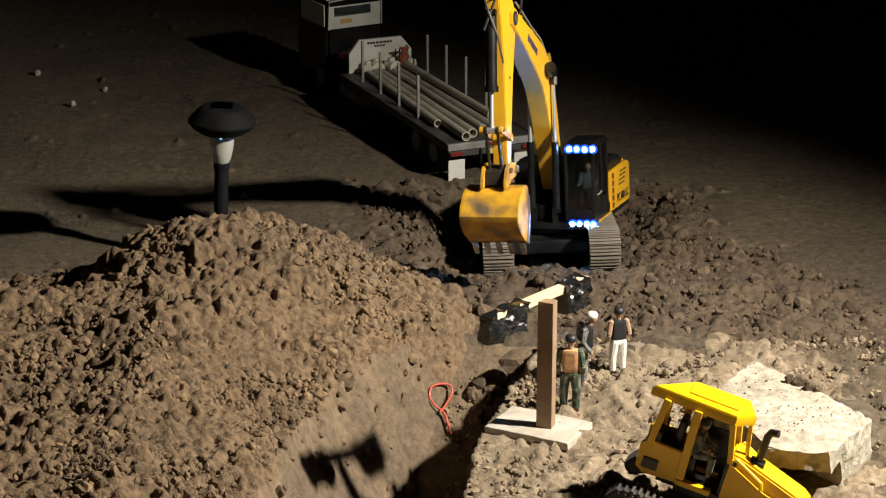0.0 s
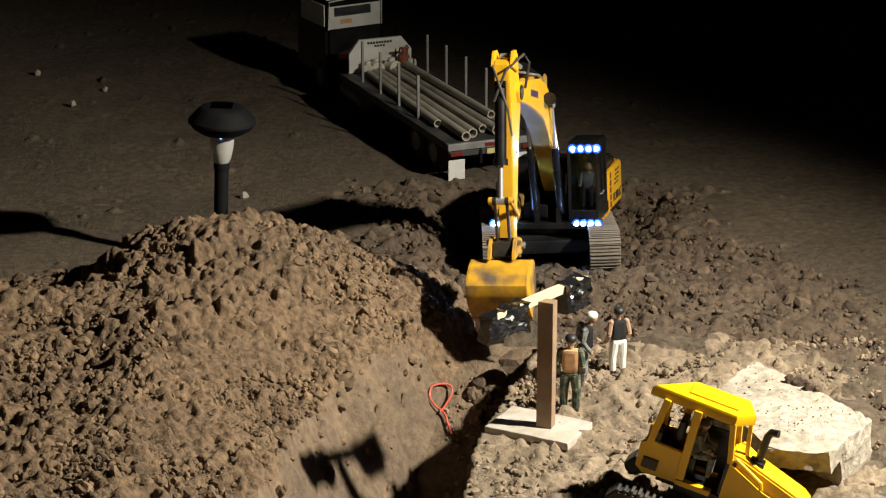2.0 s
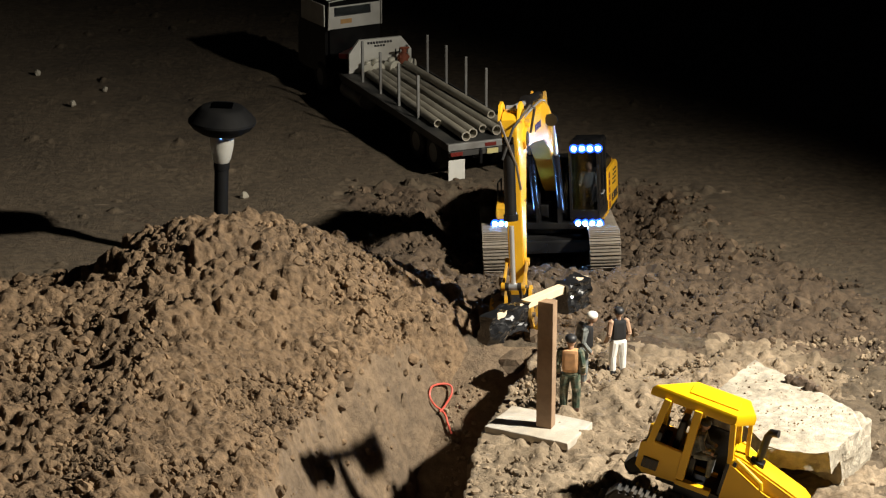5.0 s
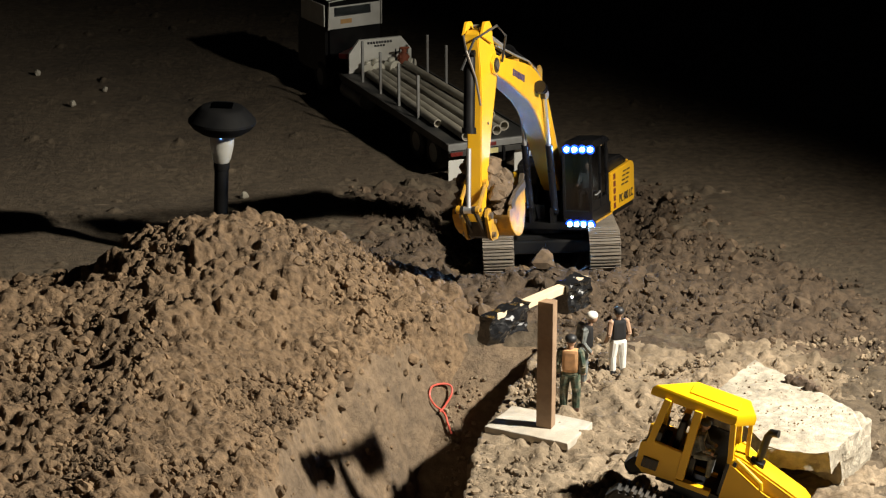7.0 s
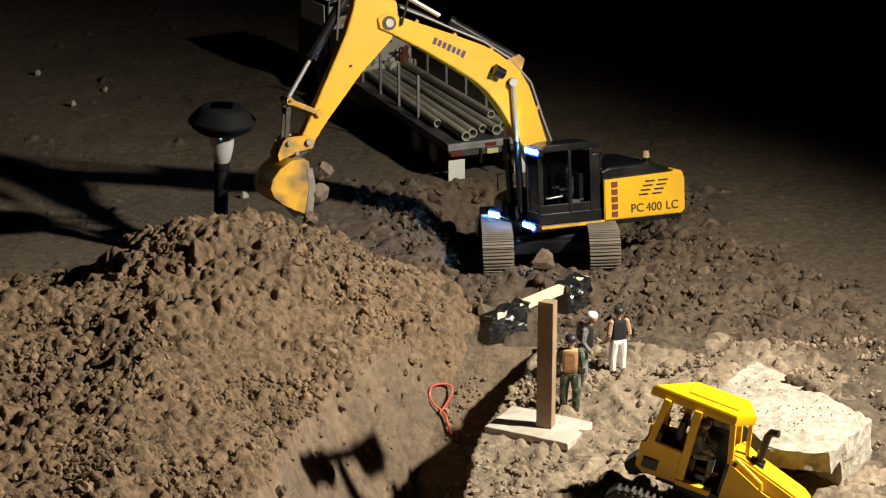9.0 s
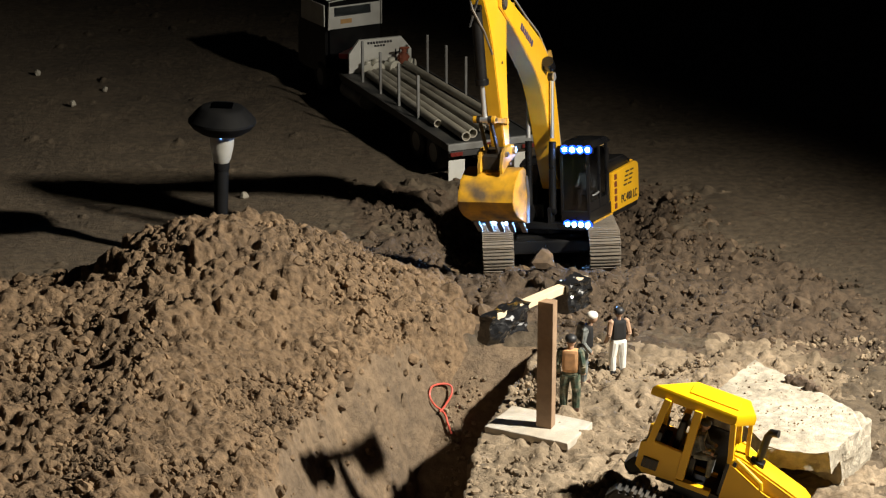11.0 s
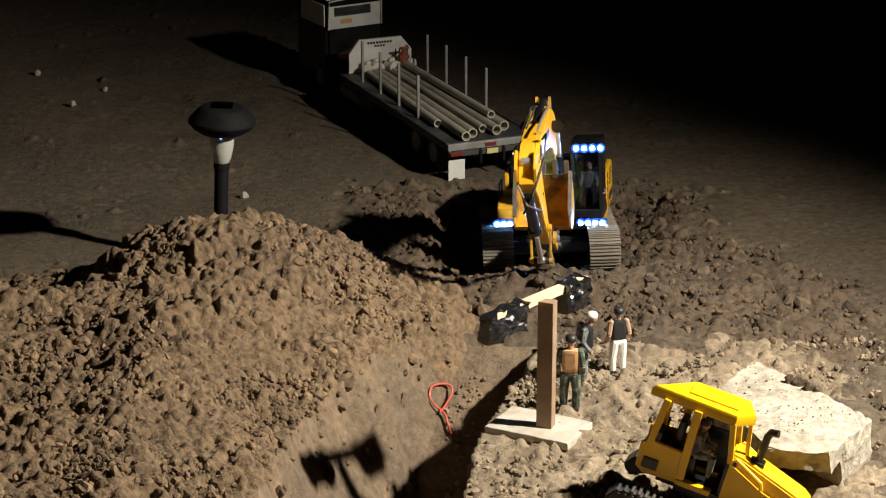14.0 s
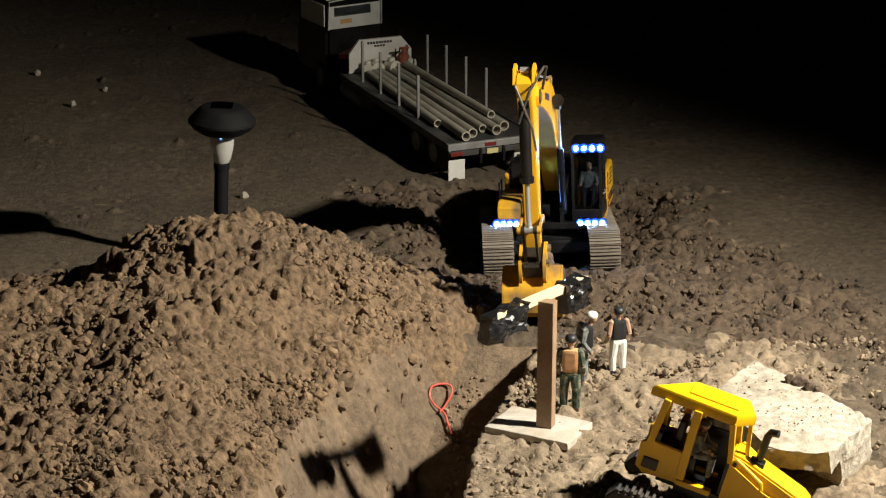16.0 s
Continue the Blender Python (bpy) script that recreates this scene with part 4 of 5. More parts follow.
def build_pipes():
    z = 0.0795
    for x, x2, y0, y1, r in ((-0.063, -0.047, 0.125, 0.55, 0.0085), (-0.050, -0.036, 0.012, 0.545, 0.0098), (-0.029, -0.022, 0.028, 0.55, 0.0102),
                             (0.005, 0.010, 0.055, 0.59, 0.0085), (0.024, 0.022, 0.028, 0.56, 0.0105), (0.050, 0.043, 0.050, 0.57, 0.0108)):
        build_pipe((x, y0, z + r), (x2, y1, z + r), r)
    build_pipe((0.037, 0.085, z + 0.0265), (0.033, 0.53, z + 0.0265), 0.0085, "grey plastic pipe lying on top of others")
    for k, (x, y, zz, r, mat, label) in enumerate(((-0.040, 0.575, 0.010, 0.011, white_pvc, "white plastic pipe fitting by the headboard"),
                                                   (-0.018, 0.58, 0.011, 0.012, white_pvc, "white plastic pipe fitting by the headboard"),
                                                   (0.012, 0.565, 0.012, 0.013, white_pvc, "white plastic coupling on the truck bed"),
                                                   (0.058, 0.585, 0.010, 0.011, white_pvc, "white plastic pipe fitting by the headboard"))):
        bm = rod(bmesh.new(), (0, -0.014, 0), (0, 0.012, 0), r, seg=16)
        rod(bm, (0, -0.016, 0), (0, -0.010, 0), r * 1.18, seg=16)
        rod(bm, (0, 0, 0), (0, 0, r * 1.5), r * 0.62, seg=12)
        ob = part("pipe_fitting", bm, white_pvc)
        ob.matrix_world = TRUCK @ Matrix.Translation((x, y, z + zz + 0.004)) @ Matrix.Rotation(radians(18 * k - 20), 4, "Z")
        tagged(ob, label, "pipe fitting", "pipe fittings")
    bm = rod(bmesh.new(), (0, 0, 0), (0, 0, 0.022), 0.011, seg=14)
    rod(bm, (0, 0, 0.022), (0, 0, 0.032), 0.006, seg=10)
    rod(bm, (-0.014, 0, 0.014), (0.014, 0, 0.014), 0.005, seg=10)
    rod(bm, (-0.012, 0, 0.034), (0.012, 0, 0.034), 0.0028, seg=8)
    ob = part("pipe_valve", bm, rust)
    ob.matrix_world = TRUCK @ pose(0.037, 0.56, z + 0.022, 0, 8, 20)
    tagged(ob, "rust-red metal pipe valve among the pipes", "valve")


# ---- solar garden lamp ----
def lathe(bm, profile, seg=32):
    rings = [[bm.verts.new((r * math.cos(2 * math.pi * k / seg), r * math.sin(2 * math.pi * k / seg), z)) for k in range(seg)] for r, z in profile]
    for a, b in zip(rings, rings[1:]):
        for k in range(seg):
            bm.faces.new((a[k], a[(k + 1) % seg], b[(k + 1) % seg], b[k]))
    bm.faces.new(rings[0][::-1])
    bm.faces.new(rings[-1])
    bmesh.ops.recalc_face_normals(bm, faces=bm.faces[:])
    return bm


def build_garden_lamp():
    lamp = thing("garden_lamp", pose(-0.397, 0.03, 0.0, 0, 2.6, 0), "black plastic solar garden lamp with frosted glass", "garden lamp")
    part("stake", lathe(bmesh.new(), [(0.012, -0.05), (0.0125, 0.0), (0.0125, 0.178), (0.0118, 0.182)], 20), lamp_black, lamp)
    part("collar", lathe(bmesh.new(), [(0.0135, 0.180), (0.014, 0.184), (0.014, 0.192), (0.012, 0.194)], 20), lamp_black, lamp)
    part("globe", lathe(bmesh.new(), [(0.013, 0.193), (0.0165, 0.200), (0.0205, 0.222), (0.0225, 0.250), (0.022, 0.256)], 28), frosted, lamp, "frosted glass globe")
    part("cap", lathe(bmesh.new(), [(0.023, 0.252), (0.038, 0.247), (0.052, 0.256), (0.0595, 0.266), (0.0592, 0.270), (0.048, 0.283), (0.040, 0.291), (0.035, 0.294), (0.020, 0.295)], 40), lamp_black, lamp, "wide black shade")
    part("solar_panel", box(bmesh.new(), (0, 0, 0.2955), (0.036, 0.036, 0.003), bevel=0.001), glass, lamp)
    part("bulb", ball(bmesh.new(), (0.0, -0.023, 0.243), 0.0016, 1), led_small, lamp, "tiny blue lamp diode")
    return lamp


# ---- post with wrapped crossbar on a cement slab ----
def build_sign_post():
    ob = part("cement_slab", box(bmesh.new(), (0, 0, 0), (0.134, 0.090, 0.012), bevel=0.002), slab_mat)
    me = ob.data
    bm = bmesh.new()
    bm.from_mesh(me)
    bmesh.ops.subdivide_edges(bm, edges=[e for e in bm.edges if e.calc_length() > 0.02], cuts=8, use_grid_fill=True)
    for v in bm.verts:
        v.co += Vector((noise.noise(v.co * 40), noise.noise(v.co * 40 + Vector((9, 0, 0))), 0.5 * noise.noise(v.co * 60))) * 0.0016
    bm.to_mesh(me)
    bm.free()
    ob.matrix_world = pose(0.142, -0.709, 0.007, 0, 0, -28)
    tagged(ob, "dusty grey cement slab lying at the trench edge", "slab")
    post = thing("sign_post", pose(0.151, -0.715, 0.013, 0, 0, -22), "timber post with crossbar ends wrapped in black plastic", "post")
    part("post", box(bmesh.new(), (0, 0, 0.098), (0.024, 0.018, 0.196), bevel=0.0012), timber, post)
    along = Matrix.Translation((-0.013, 0.006, 0.197)) @ Matrix.Rotation(radians(71), 4, "Z")
    part("crossbar", box(bmesh.new(), (0.0, 0, 0.0), (0.210, 0.013, 0.012), along, bevel=0.001), cut_wood, post, "pale bare wooden crossbar")

    def bundle(cx, length, drop, seed):
        bm = bmesh.new()
        bmesh.ops.create_cube(bm, size=1.0, matrix=Matrix.Translation((cx, 0, -drop / 2 + 0.0075)) @ Matrix.Diagonal((length, 0.020, drop, 1)))
        bmesh.ops.subdivide_edges(bm, edges=bm.edges[:], cuts=11, use_grid_fill=True)
        for v in bm.verts:
            p = v.co * 75 + Vector((seed, 0, 0))
            ridge = abs(noise.noise(Vector((p.x * 1.2, p.y, p.z * 0.5)))) - 0.25
            n = Vector((0.35 * noise.noise(p * 0.5), noise.noise(p * 0.7 + Vector((0, 5, 0))), 0.5 * noise.noise(p * 0.6 + Vector((3, 0, 3)))))
            v.co += n * 0.009 + Vector((0, math.copysign(ridge * 0.016, v.co.y), 0))
            v.co.z += 0.008 * noise.noise(Vector((v.co.x * 40, seed, 0))) * max(0, -v.co.z / drop)
        bmesh.ops.transform(bm, matrix=along, verts=bm.verts[:])
        bmesh.ops.triangulate(bm, faces=bm.faces[:])
        wrap = part("plastic_wrap", bm, bag, post, "crumpled shiny black plastic wrap")
        wrap.data.shade_flat()
        return wrap

    bundle(-0.082, 0.086, 0.042, 1.0)
    bundle(0.074, 0.052, 0.044, 7.0)
    return post


# ---- toy figures, each one plain mesh ----
def figure(name, m, height, mats, label, seated=False, lean=0.0, cap=True, group="toy figures"):
    """mats: legs, boots, torso, arms, head, cap."""
    bm = bmesh.new()
    h = height

    def use(k, fn, *a, **kw):
        before = set(bm.faces)
        fn(bm, *a, **kw)
        for f in set(bm.faces) - before:
            f.material_index = k

    hip = 0.48 * h
    for sx in (-1, 1):
        if seated:
            use(0, rod, (sx * 0.055 * h, 0, hip * 0.2), (sx * 0.08 * h, -0.24 * h, hip * 0.3), 0.062 * h, 0.052 * h, seg=10)
            use(0, rod, (sx * 0.08 * h, -0.24 * h, hip * 0.3), (sx * 0.08 * h, -0.26 * h, -0.14 * h), 0.05 * h, 0.038 * h, seg=10)
        else:
            use(0, rod, (sx * 0.075 * h, 0, 0.05 * h), (sx * 0.078 * h, -0.008 * h, 0.26 * h), 0.045 * h, 0.055 * h, seg=10)
            use(0, rod, (sx * 0.078 * h, -0.008 * h, 0.26 * h), (sx * 0.055 * h, 0, hip), 0.055 * h, 0.07 * h, seg=10)
            use(1, box, (sx * 0.078 * h, -0.025 * h, 0.03 * h), (0.075 * h, 0.14 * h, 0.06 * h), bevel=0.015 * h)
    z0 = hip * 0.25 if seated else hip
    use(0, box, (0, 0, z0), (0.2 * h, 0.12 * h, 0.09 * h), bevel=0.03 * h)
    use(2, box, (0, -lean * 0.1 * h, z0 + 0.18 * h), (0.205 * h, 0.135 * h, 0.30 * h), bevel=0.045 * h)
    for sx in (-1, 1):
        elbow = (sx * 0.155 * h, (-0.1 if seated else 0.03) * h, z0 + 0.13 * h)
        use(3, rod, (sx * 0.12 * h, 0, z0 + 0.29 * h), elbow, 0.046 * h, 0.036 * h, seg=8)
        use(3, ball, (sx * 0.115 * h, 0, z0 + 0.29 * h), 0.055 * h, 1)
        hand_at = (sx * 0.14 * h, -0.22 * h, z0 + 0.12 * h) if seated else (sx * 0.15 * h, -0.08 * h, z0 - 0.01 * h)
        use(3, rod, elbow, hand_at, 0.036 * h, 0.028 * h, seg=8)
        use(4, ball, hand_at, 0.034 * h, 1)
    use(4, rod, (0, -lean * 0.15 * h, z0 + 0.31 * h), (0, -lean * 0.18 * h, z0 + 0.38 * h), 0.035 * h, seg=8)
    use(4, ball, (0, -0.01 * h - lean * 0.2 * h, z0 + 0.43 * h), 0.068 * h, 2, squash=(0.9, 1.0, 1.15))
    if cap:
        use(5, ball, (0, -lean * 0.2 * h, z0 + 0.46 * h), 0.076 * h, 2, squash=(1, 1.08, 0.8))
    ob = part(name, bm, mats)
    ob.matrix_world = m
    return tagged(ob, label, "toy figure", group)


# ---- toy bulldozer ----
DOZER = Matrix(((-0.3007, 0.9212, 0.2468, 0.3509), (-0.9537, -0.2905, -0.0778, -0.9593), (0.0, -0.2588, 0.9659, 0.15), (0, 0, 0, 1))) @ Matrix.Translation((0, 0, -0.155))
def build_bulldozer():
    """Local y runs forward along the nose-down machine, x to its near side, z up from its floor."""
    dz = thing("bulldozer", DOZER, "yellow plastic toy bulldozer with open cab", "bulldozer")
    top = 0.155
    outline = [(-0.005, -0.072), (-0.066, -0.022), (-0.068, 0.058), (-0.028, 0.073), (-0.001, 0.050)]
    bm = bmesh.new()
    lo = [bm.verts.new((a, b, top - 0.015)) for a, b in outline]
    mid = [bm.verts.new((a, b, top - 0.005)) for a, b in outline]
    cx, cy = -0.034, 0.015
    hi = [bm.verts.new((cx + (a - cx) * 0.94, cy + (b - cy) * 0.95, top)) for a, b in outline]
    bm.faces.new(lo)
    bm.faces.new(hi)
    for a, b in ((lo, mid), (mid, hi)):
        for i in range(5):
            bm.faces.new((a[i], a[(i + 1) % 5], b[(i + 1) % 5], b[i]))
    bmesh.ops.recalc_face_normals(bm, faces=bm.faces[:])
    roof = part("cab_roof", bm, plastic_yellow, dz)
    part("roof_rib", box(bmesh.new(), (-0.034, 0.012, top + 0.001), (0.030, 0.07, 0.003), bevel=0.001), plastic_yellow, roof)

    def pillar(a, b, w=0.007):
        d = Vector(b) - Vector(a)
        m = Matrix.Translation(a) @ d.to_track_quat("Z", "Y").to_matrix().to_4x4()
        part("pillar", box(bmesh.new(), (0, 0, d.length / 2), (w, w, d.length), m, bevel=0.0012), plastic_yellow, dz)

    for x, far in ((-0.004, 0), (-0.062, 1)):
        pillar((x, -0.052 + 0.03 * far, 0.070), (x, -0.046 + 0.028 * far, 0.143), 0.010)
        pillar((x, 0.002, 0.03), (x, -0.002, 0.143), 0.0115)
        pillar((x, 0.060, 0.085), (x, 0.047, 0.143), 0.008)
    pillar((-0.028, 0.078, 0.085), (-0.028, 0.068, 0.143), 0.006)
    pillar((-0.034, -0.042, 0.07), (-0.034, -0.045, 0.143), 0.006)
    panel = [(-0.062, 0.034), (-0.064, 0.070), (-0.054, 0.078), (-0.004, 0.076), (0.004, 0.030), (-0.05, 0.026)]
    for x in (-0.003, -0.063):
        part("rear_panel", slab(bmesh.new(), panel, x - 0.003, x + 0.003, 0.0012), plastic_yellow, dz)
        part("step", box(bmesh.new(), (x + 0.001, 0.022, 0.033), (0.012, 0.05, 0.008), bevel=0.0015), plastic_yellow, dz)
        part("lower_sill", box(bmesh.new(), (x, 0.022, 0.022), (0.006, 0.05, 0.014), bevel=0.001), black, dz)
    vent = part("rear_vent", box(bmesh.new(), (0.001, -0.043, 0.044), (0.004, 0.022, 0.016), bevel=0.0012), black, dz)
    for k in range(3):
        part("vent_bar", box(bmesh.new(), (0.003, -0.050 + k * 0.007, 0.044), (0.002, 0.002, 0.012)), dark_steel, vent)
    part("rear_body", box(bmesh.new(), (-0.033, -0.045, 0.05), (0.054, 0.03, 0.046), bevel=0.002), black, dz)
    part("window_sill", box(bmesh.new(), (-0.033, -0.046, 0.084), (0.058, 0.014, 0.016), bevel=0.002), black, dz)
    part("cab_floor", box(bmesh.new(), (-0.033, 0.02, 0.026), (0.058, 0.10, 0.010), bevel=0.002), black, dz)
    part("seat", box(box(bmesh.new(), (-0.034, 0.0, 0.05), (0.03, 0.03, 0.03), bevel=0.003), (-0.034, -0.018, 0.085), (0.03, 0.010, 0.055), bevel=0.003), black, dz)
    part("far_door", box(bmesh.new(), (-0.061, 0.03, 0.065), (0.003, 0.058, 0.075), bevel=0.001), black, dz)
    part("dash", box(bmesh.new(), (-0.033, 0.062, 0.060), (0.056, 0.014, 0.056), bevel=0.002), black, dz)
    hood = [(0.058, 0.01), (0.058, 0.096), (0.072, 0.095), (0.165, 0.066), (0.176, 0.058), (0.178, 0.005)]
    body = part("engine_hood", slab(bmesh.new(), hood, -0.056, -0.010, 0.003), plastic_yellow, dz)
    for x in (-0.002, -0.060):
        part("hood_rail", tube(bmesh.new(), [(x, 0.060, 0.085), (x, 0.066, 0.094), (x, 0.108, 0.073), (x, 0.111, 0.064)], 0.0034, 8), plastic_yellow, body)
        part("hood_side", slab(bmesh.new(), [(0.06, 0.01), (0.06, 0.084), (0.112, 0.060), (0.17, 0.045), (0.172, 0.005)], x - 0.0045 if x > -0.01 else x + 0.002, x - 0.002 if x > -0.01 else x + 0.0045), plastic_yellow, body)
    stack = part("exhaust_stack", tube(bmesh.new(), [(-0.030, 0.094, 0.078), (-0.030, 0.0945, 0.100), (-0.030, 0.095, 0.130), (-0.029, 0.098, 0.138), (-0.026, 0.108, 0.141)], 0.0055, 12), black, dz, "black exhaust stack")
    part("stack_base", box(bmesh.new(), (-0.030, 0.093, 0.086), (0.020, 0.022, 0.012), bevel=0.003), black, dz)
    for x in (0.024, -0.090):
        bm = slab(bmesh.new(), [(-0.078, -0.020), (-0.084, -0.008), (-0.074, 0.006), (-0.05, 0.010), (0.12, 0.004), (0.132, -0.010), (0.125, -0.024), (0.11, -0.034), (-0.06, -0.034)], x - 0.017, x + 0.017, 0.003)
        tr = part("crawler_track", bm, rubber, dz)
        for k in range(20):
            y = -0.070 + k * 0.0098
            part("track_lug", box(bmesh.new(), (x, y, 0.0115 - 0.035 * max(0, y + 0.05) - 0.25 * max(0, -0.05 - y)), (0.036, 0.0045, 0.007), bevel=0.001), rubber, tr)
    arc = []
    for k in range(7):
        a = radians(-50 + k * 17)
        arc.append((0.235 - 0.03 * math.cos(a), 0.005 + 0.036 * math.sin(a)))
    part("blade", slab(bmesh.new(), arc + [(y + 0.004, z) for y, z in arc[::-1]], -0.115, 0.048), plastic_yellow, dz)
    for x in (0.045, -0.111):
        part("push_arm", box(bmesh.new(), (x, 0.11, -0.012), (0.008, 0.19, 0.012), bevel=0.002), plastic_yellow, dz)
    return dz


# ---- broken concrete block ----
def build_concrete_block():
    bm = bmesh.new()
    top = [(0.474, -0.572), (0.614, -0.802), (0.534, -0.920), (0.451, -0.905), (0.40, -0.70)]

    def prism(pts, z0, z1):
        lo, hi = [bm.verts.new((x, y, z0)) for x, y in pts], [bm.verts.new((x, y, z1)) for x, y in pts]
        bm.faces.new(lo[::-1])
        bm.faces.new(hi)
        for i in range(len(pts)):
            bm.faces.new((lo[i], lo[(i + 1) % len(pts)], hi[(i + 1) % len(pts)], hi[i]))

    prism(top, 0.032, 0.06)
    mixp = lambda a, b, w: (a[0] + (b[0] - a[0]) * w, a[1] + (b[1] - a[1]) * w)
    t, r, f, p, l = top
    q = mixp(f, r, 0.28)
    prism([mixp(r, t, 0.3), r, q, mixp(q, l, 0.28)], -0.06, 0.034)
    prism([t, mixp(t, r, 0.16), mixp(l, f, 0.16), l], -0.01, 0.034)
    bmesh.ops.recalc_face_normals(bm, faces=bm.faces[:])
    for _ in range(5):
        bmesh.ops.subdivide_edges(bm, edges=[e for e in bm.edges if e.calc_length() > 0.006], cuts=1, use_grid_fill=True)
    bmesh.ops.triangulate(bm, faces=bm.faces[:])
    bmesh.ops.remove_doubles(bm, verts=bm.verts[:], dist=0.0004)
    for v in bm.verts:
        p = v.co
        off = Vector((noise.noise(p * 45), noise.noise(p * 45 + Vector((7, 0, 0))), noise.noise(p * 45 + Vector((0, 7, 0)))))
        fine = Vector((noise.noise(p * 160), noise.noise(p * 160 + Vector((3, 0, 0))), noise.noise(p * 160 + Vector((0, 3, 0)))))
        pit = max(0.0, noise.noise(p * 95 + Vector((0, 0, 11))) - 0.28)
        v.co = p + off * 0.004 + fine * 0.0016 - Vector((0, 0, pit * 0.012))
    ob = part("concrete_block", bm, concrete)
    return tagged(ob, "rough pale broken concrete block with hollow underside", "concrete block")


def build_stones():
    """A few pale stones on the far ground and dark clods on the concrete."""
    for k, (x, y, r, mat, label) in enumerate(((-0.949, 1.376, 0.009, pipe_mat, "pale stone lying on far bare ground"), (-0.771, 1.233, 0.008, pipe_mat, "pale stone lying on far bare ground"),
                                               (-0.825, 1.107, 0.009, pipe_mat, "grey stone lying on far bare ground"), (-0.387, 0.428, 0.009, pipe_mat, "flat grey stone lying on bare ground"))):
        ob = lump("stone", r, 20 + k, mat, label)
        ob.matrix_world = pose(x, y, r * 0.4, 20 * k, 0, 50 * k)
        tagged(ob, label, "stone", "scattered stones")
    for k, (x, y, r) in enumerate(((0.515, -0.665, 0.011), (0.528, -0.672, 0.014), (0.541, -0.690, 0.012), (0.532, -0.655, 0.008), (0.552, -0.700, 0.008))):
        ob = lump("soil_clod", r, 40 + k, dark_clod, "dark moist clod lying on the concrete block")
        ob.matrix_world = pose(x, y, 0.06 + r * 0.35, 30 * k, 10, 40 * k)
        tagged(ob, "", "", "clods on the concrete block")


def build_wire_loop():
    pts = [(0.014, -0.425, -0.131), (0.008, -0.411, -0.12), (0.004, -0.399, -0.11), (-0.003, -0.392, -0.104), (-0.013, -0.394, -0.095), (-0.021, -0.392, -0.082), (-0.021, -0.385, -0.074), (-0.017, -0.376, -0.069),
           (-0.006, -0.366, -0.069), (0.006, -0.359, -0.072), (0.014, -0.359, -0.077), (0.014, -0.369, -0.085), (0.007, -0.38, -0.095), (0.0, -0.39, -0.102), (-0.006, -0.397, -0.105)]
    fine = []
    for i in range(len(pts) - 1):
        p = [Vector(pts[max(0, min(len(pts) - 1, i + k))]) for k in (-1, 0, 1, 2)]
        for s in range(5):
            u = s / 5
            fine.append(0.5 * ((2 * p[1]) + (p[2] - p[0]) * u + (2 * p[0] - 5 * p[1] + 4 * p[2] - p[3]) * u * u + (3 * p[1] - p[0] - 3 * p[2] + p[3]) * u ** 3) + Vector((0, -0.004, 0.006)))
    ob = part("wire_loop", tube(bmesh.new(), fine, 0.0017, 8), wire_mat)
    return tagged(ob, "loop of red insulated wire on the trench wall", "wire")


def lump(name, r, seed, mat, label):
    me = bpy.data.meshes.new(name)
    rs = np.random.RandomState(seed)
    me.from_pydata((CLODS[seed % len(CLODS)] * r * rs.uniform(0.85, 1.15, 3)).tolist(), [], CLOD_FACES.tolist())
    me.materials.append(mat)
    return tagged(new(name, me), label, "soil clod", "clods of the dug load")


def build_load():
    rs = np.random.RandomState(77)
    out = []
    spots = [(x, y, z) for z, ys in ((0.05, (-0.045, -0.07)), (0.028, (-0.03, -0.055, -0.08)), (0.006, (-0.03, -0.055, -0.08)), (-0.012, (-0.03, -0.055, -0.08)), (-0.026, (-0.04, -0.066)), (-0.040, (-0.055, -0.075)))
             for y in ys for x in ((-0.038, -0.018, 0.003, 0.024) if z > -0.02 else (-0.022, 0.012))]
    for k, p in enumerate(spots):
        p = Vector((p[0], p[1] * 1.12 - 0.008, p[2])) + Vector(rs.uniform(-0.004, 0.004, 3))
        ob = lump("soil_clod", rs.uniform(0.014, 0.020), k, damp_clod, "brown clod of dug soil carried by the bucket")
        tilt = Matrix.Rotation(rs.uniform(0, 6), 4, Vector(rs.normal(size=3)).normalized())
        x, y = 0.095 + rs.uniform(-0.045, 0.03), -0.40 + rs.uniform(-0.05, 0.06)
        rest = Matrix.Translation((x, y, float(ground_level(np.array([x]), np.array([y]))[0]) - 0.004)) @ tilt
        lx, ly = -0.20 + rs.uniform(-0.06, 0.034), -0.07 + rs.uniform(-0.04, 0.05)
        land = Matrix.Translation((lx, ly, float(mound_level(np.array([lx]), np.array([ly]))[0]) + 0.004)) @ tilt
        out.append((ob, rest, Matrix.Translation(p) @ tilt, round(7.7 + 0.03 * ((k * 17) % 48), 1), land))
    return out


build_ground()
build_mound()
EXCAVATOR, MOVING = build_excavator()
build_truck()
build_pipes()
build_garden_lamp()
build_concrete_block()
build_bulldozer()
build_sign_post()
figure("toy_figure", pose(0.191, -0.628, 0.0, 0, 0, 170), 0.124, [camo, boot, orange_vest, camo, skin, figure_black], "toy figure in green camouflage with orange vest")
figure("toy_figure", pose(0.216, -0.515, 0.0, 0, 0, 100), 0.117, [grey_camo, boot, figure_black, grey_camo, skin, figure_white], "toy figure in grey camouflage with white cap", lean=0.6)
figure("toy_figure", pose(0.274, -0.477, 0.0, 0, 0, 200), 0.111, [figure_white, figure_black, figure_black, skin, skin, figure_black], "toy figure in black vest and white trousers")
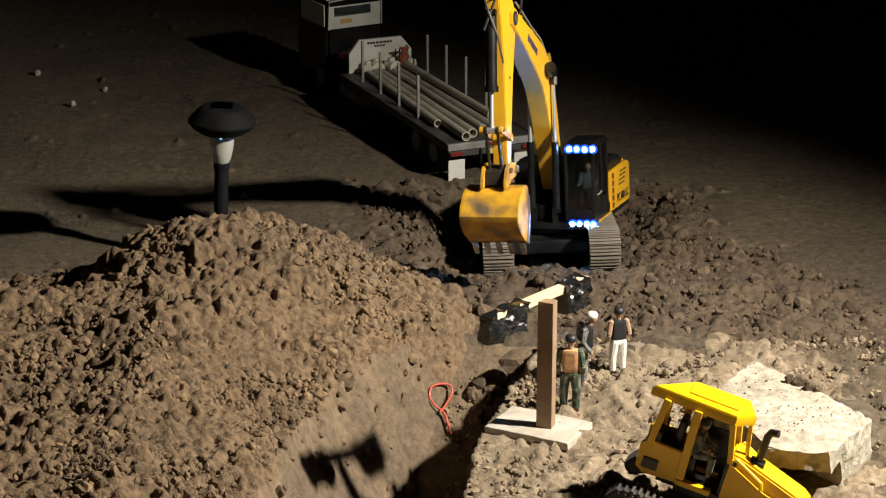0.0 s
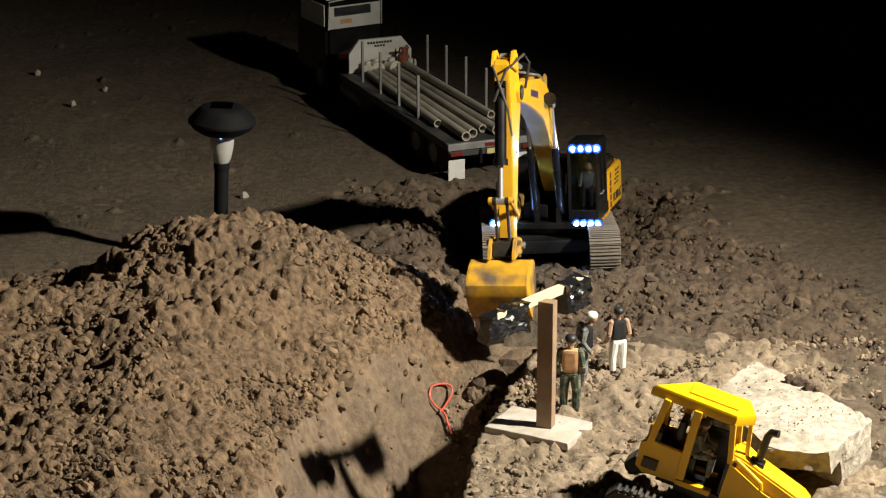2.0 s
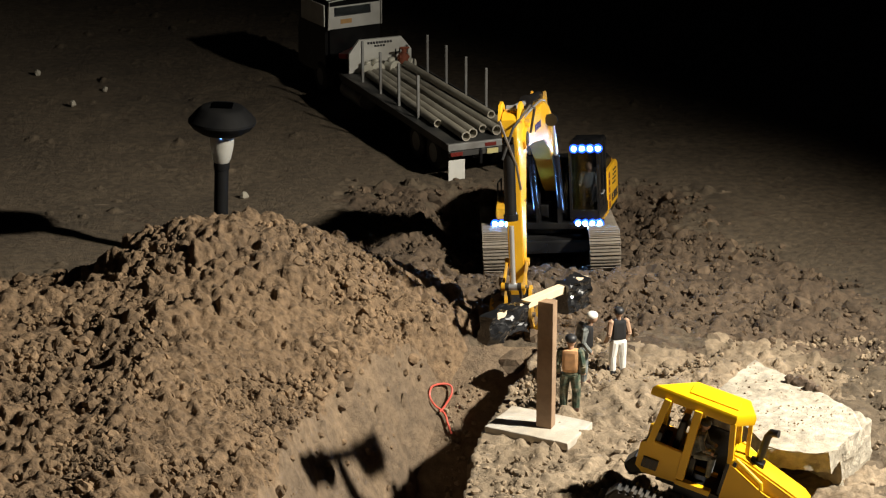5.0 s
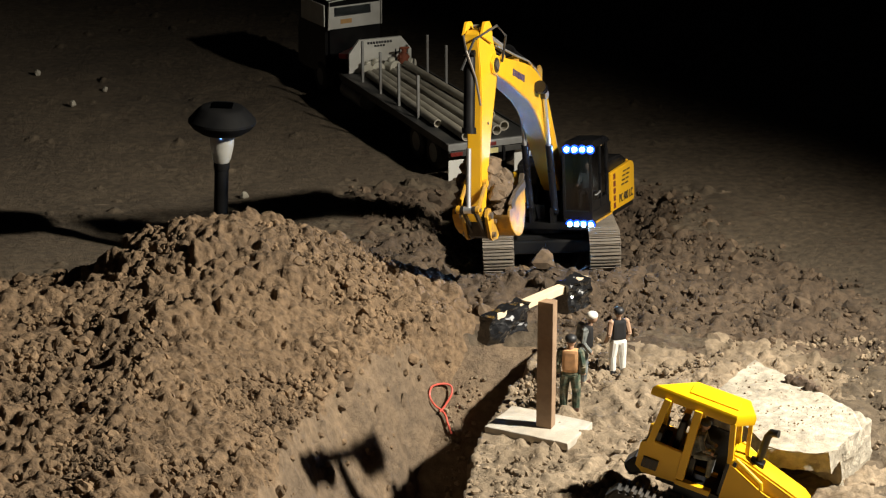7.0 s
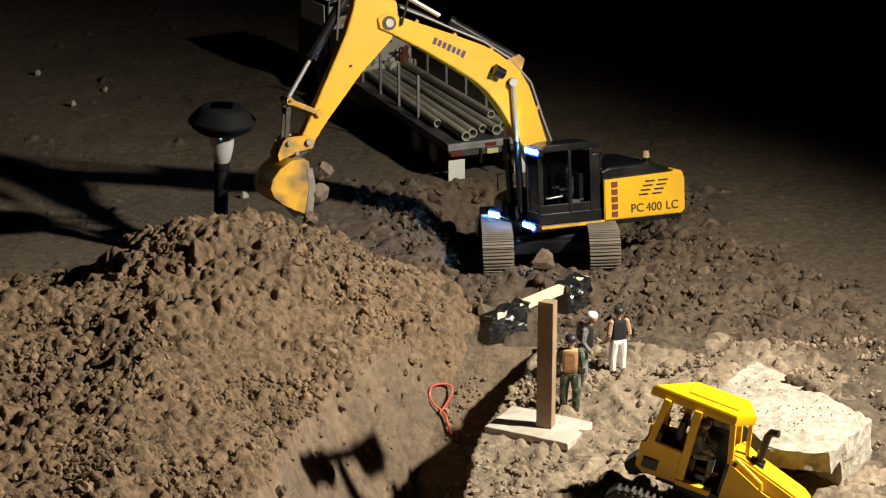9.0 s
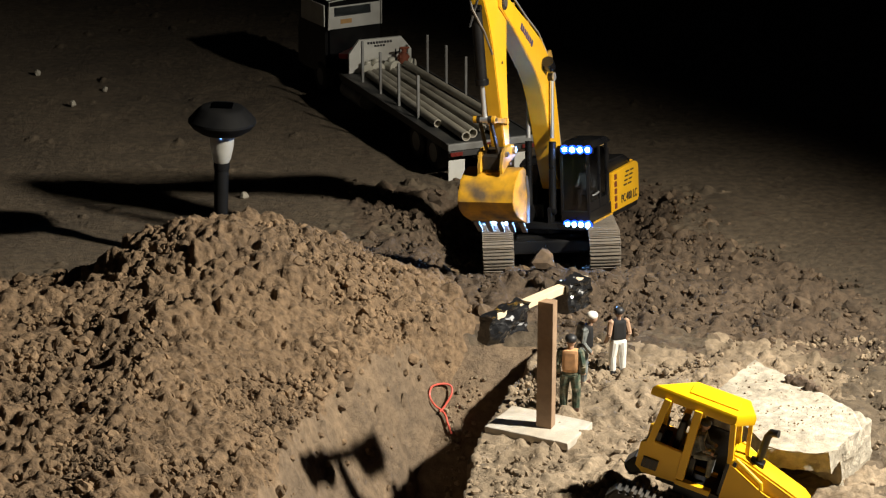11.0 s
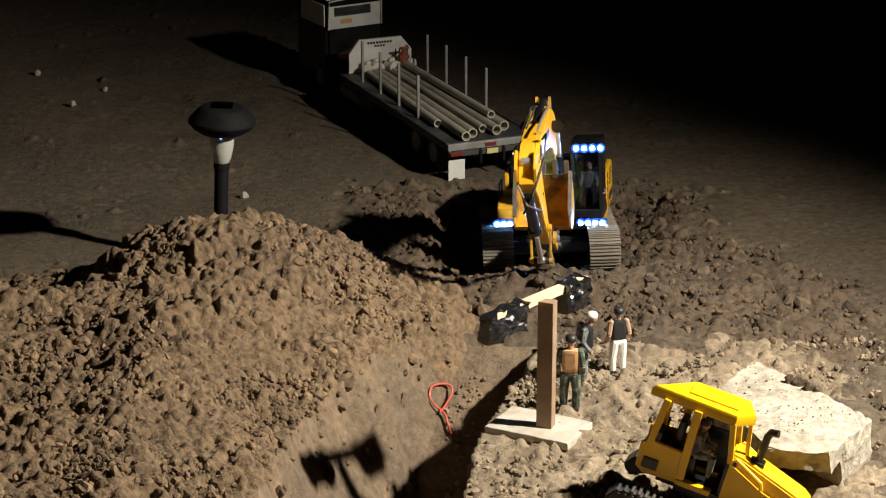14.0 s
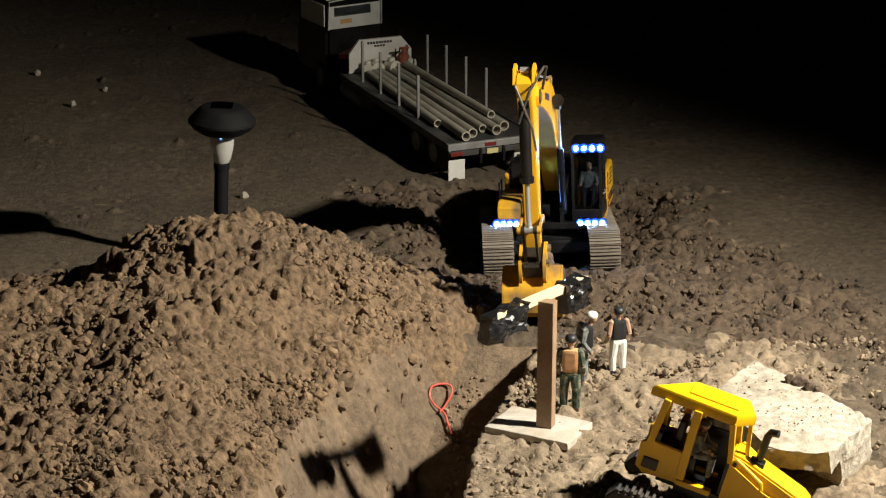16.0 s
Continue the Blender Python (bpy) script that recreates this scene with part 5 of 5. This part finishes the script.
figure("toy_figure", DOZER @ pose(-0.024, 0.010, 0.062, 0, 0, 180), 0.10, [grey_camo, boot, grey_camo, grey_camo, skin, figure_black],
       "seated toy driver in grey camouflage in the bulldozer", seated=True)
OPERATOR_SEAT = pose(0.067, 0.0, 0.114)
OPERATOR = figure("toy_figure", BASE @ OPERATOR_SEAT, 0.1, [figure_black, boot, grey_camo, grey_camo, skin, skin], "seated toy operator in the excavator cab", seated=True, cap=False)
build_wire_loop()
build_stones()
LOAD = build_load()
FALLEN = lump("soil_clod", 0.024, 3, damp_clod, "large brown clod fallen before the tracks")
FALL_ROWS = [pose(0.11, -0.36, -0.03), pose(0.17, -0.16, 0.09, 40, 20, 0), pose(0.172, -0.085, 0.05, 80, 30, 10)]
heap = lambda x, y: mound_level(x, y) > ground_level(x, y) + 0.003
free_wall = lambda x, y, rs: rs.rand(len(x)) > 0.93 * steep_wall(x, y)
patchy = lambda x, y: np.clip(0.75 + 1.1 * lattice(x, y, 0.12, 31) + 0.8 * lattice(x, y, 0.045, 32), 0.04, 1)
open_ground = lambda x, y: ((x < trench_edge(y) - 0.1) | (x > trench_edge(y) + 0.006) | (trench_depth(y) < 0.03)) & ~((np.abs(x - 0.205) < 0.13) & (np.abs(y - 0.15) < 0.19)) & ~((np.abs(x - 0.142) < 0.07) & (np.abs(y + 0.71) < 0.06))
scatter("soil_clods", 25000, (-1.0, 0.1, -1.17, 0.05), mound_level, lambda x, y, rs: heap(x, y) & free_wall(x, y, rs) & (rs.rand(len(x)) < patchy(x, y)),
        0.0018, 0.0078, 51, clod_mat, "loose brown crumbs lying over the soil heap", 1.6, 0.2)
scatter("soil_clods", 650, (-1.0, 0.1, -1.17, 0.05), mound_level, lambda x, y, rs: heap(x, y) & free_wall(x, y, rs) & (rs.rand(len(x)) < patchy(x, y)),
        0.008, 0.016, 53, clod_mat, "larger brown clods lying over the soil heap", 1.8, 0.4)
scatter("soil_clods", 15000, (-0.25, 0.95, -1.0, 0.6), ground_level, lambda x, y, rs: (y > -0.36 + 0.1 * lattice(x, y, 0.06, 38)) & (rs.rand(len(x)) < 0.9 * rough_soil(x, y) * patchy(x, y)) & open_ground(x, y),
        0.0018, 0.009, 52, damp_clod, "loose brown crumbs round the excavator and trench", 1.8, 0.35)
scatter("soil_clods", 9000, (0.0, 0.75, -1.05, -0.28), ground_level, lambda x, y, rs: (y < -0.36 + 0.1 * lattice(x, y, 0.06, 38)) & (rs.rand(len(x)) < 0.95 * patchy(x, y)) & open_ground(x, y),
        0.0015, 0.0072, 56, pale_clod, "loose pale crumbs on the trodden ground beside the trench", 2.2, 0.35)
scatter("soil_clods", 300, (-0.2, 0.7, -0.3, 0.5), ground_level, lambda x, y, rs: (rs.rand(len(x)) < 0.8 * rough_soil(x, y)) & open_ground(x, y),
        0.008, 0.021, 54, damp_clod, "larger brown clods round the excavator", 2.2, 0.5)
def on_block(x, y, rs):
    u, v = (x - 0.474) * 0.52 - (y + 0.572) * 0.854, -(x - 0.474) * 0.56 - (y + 0.572) * 0.83
    return (u > 0.01) & (u < 0.25) & (v > 0.0) & (v < 0.30) & (x - 0.40 > (-0.70 - y) * 0.25 + 0.01) & (x < 0.60) & (y > -0.9 + (x - 0.45) * -0.1)


scatter("crumbs", 420, (0.39, 0.62, -0.92, -0.56), lambda x, y: x * 0 + 0.0605, on_block, 0.0006, 0.0024, 55, clod_mat, "small dark crumbs strewn on the concrete block", 2.5, 0.3)
motions()
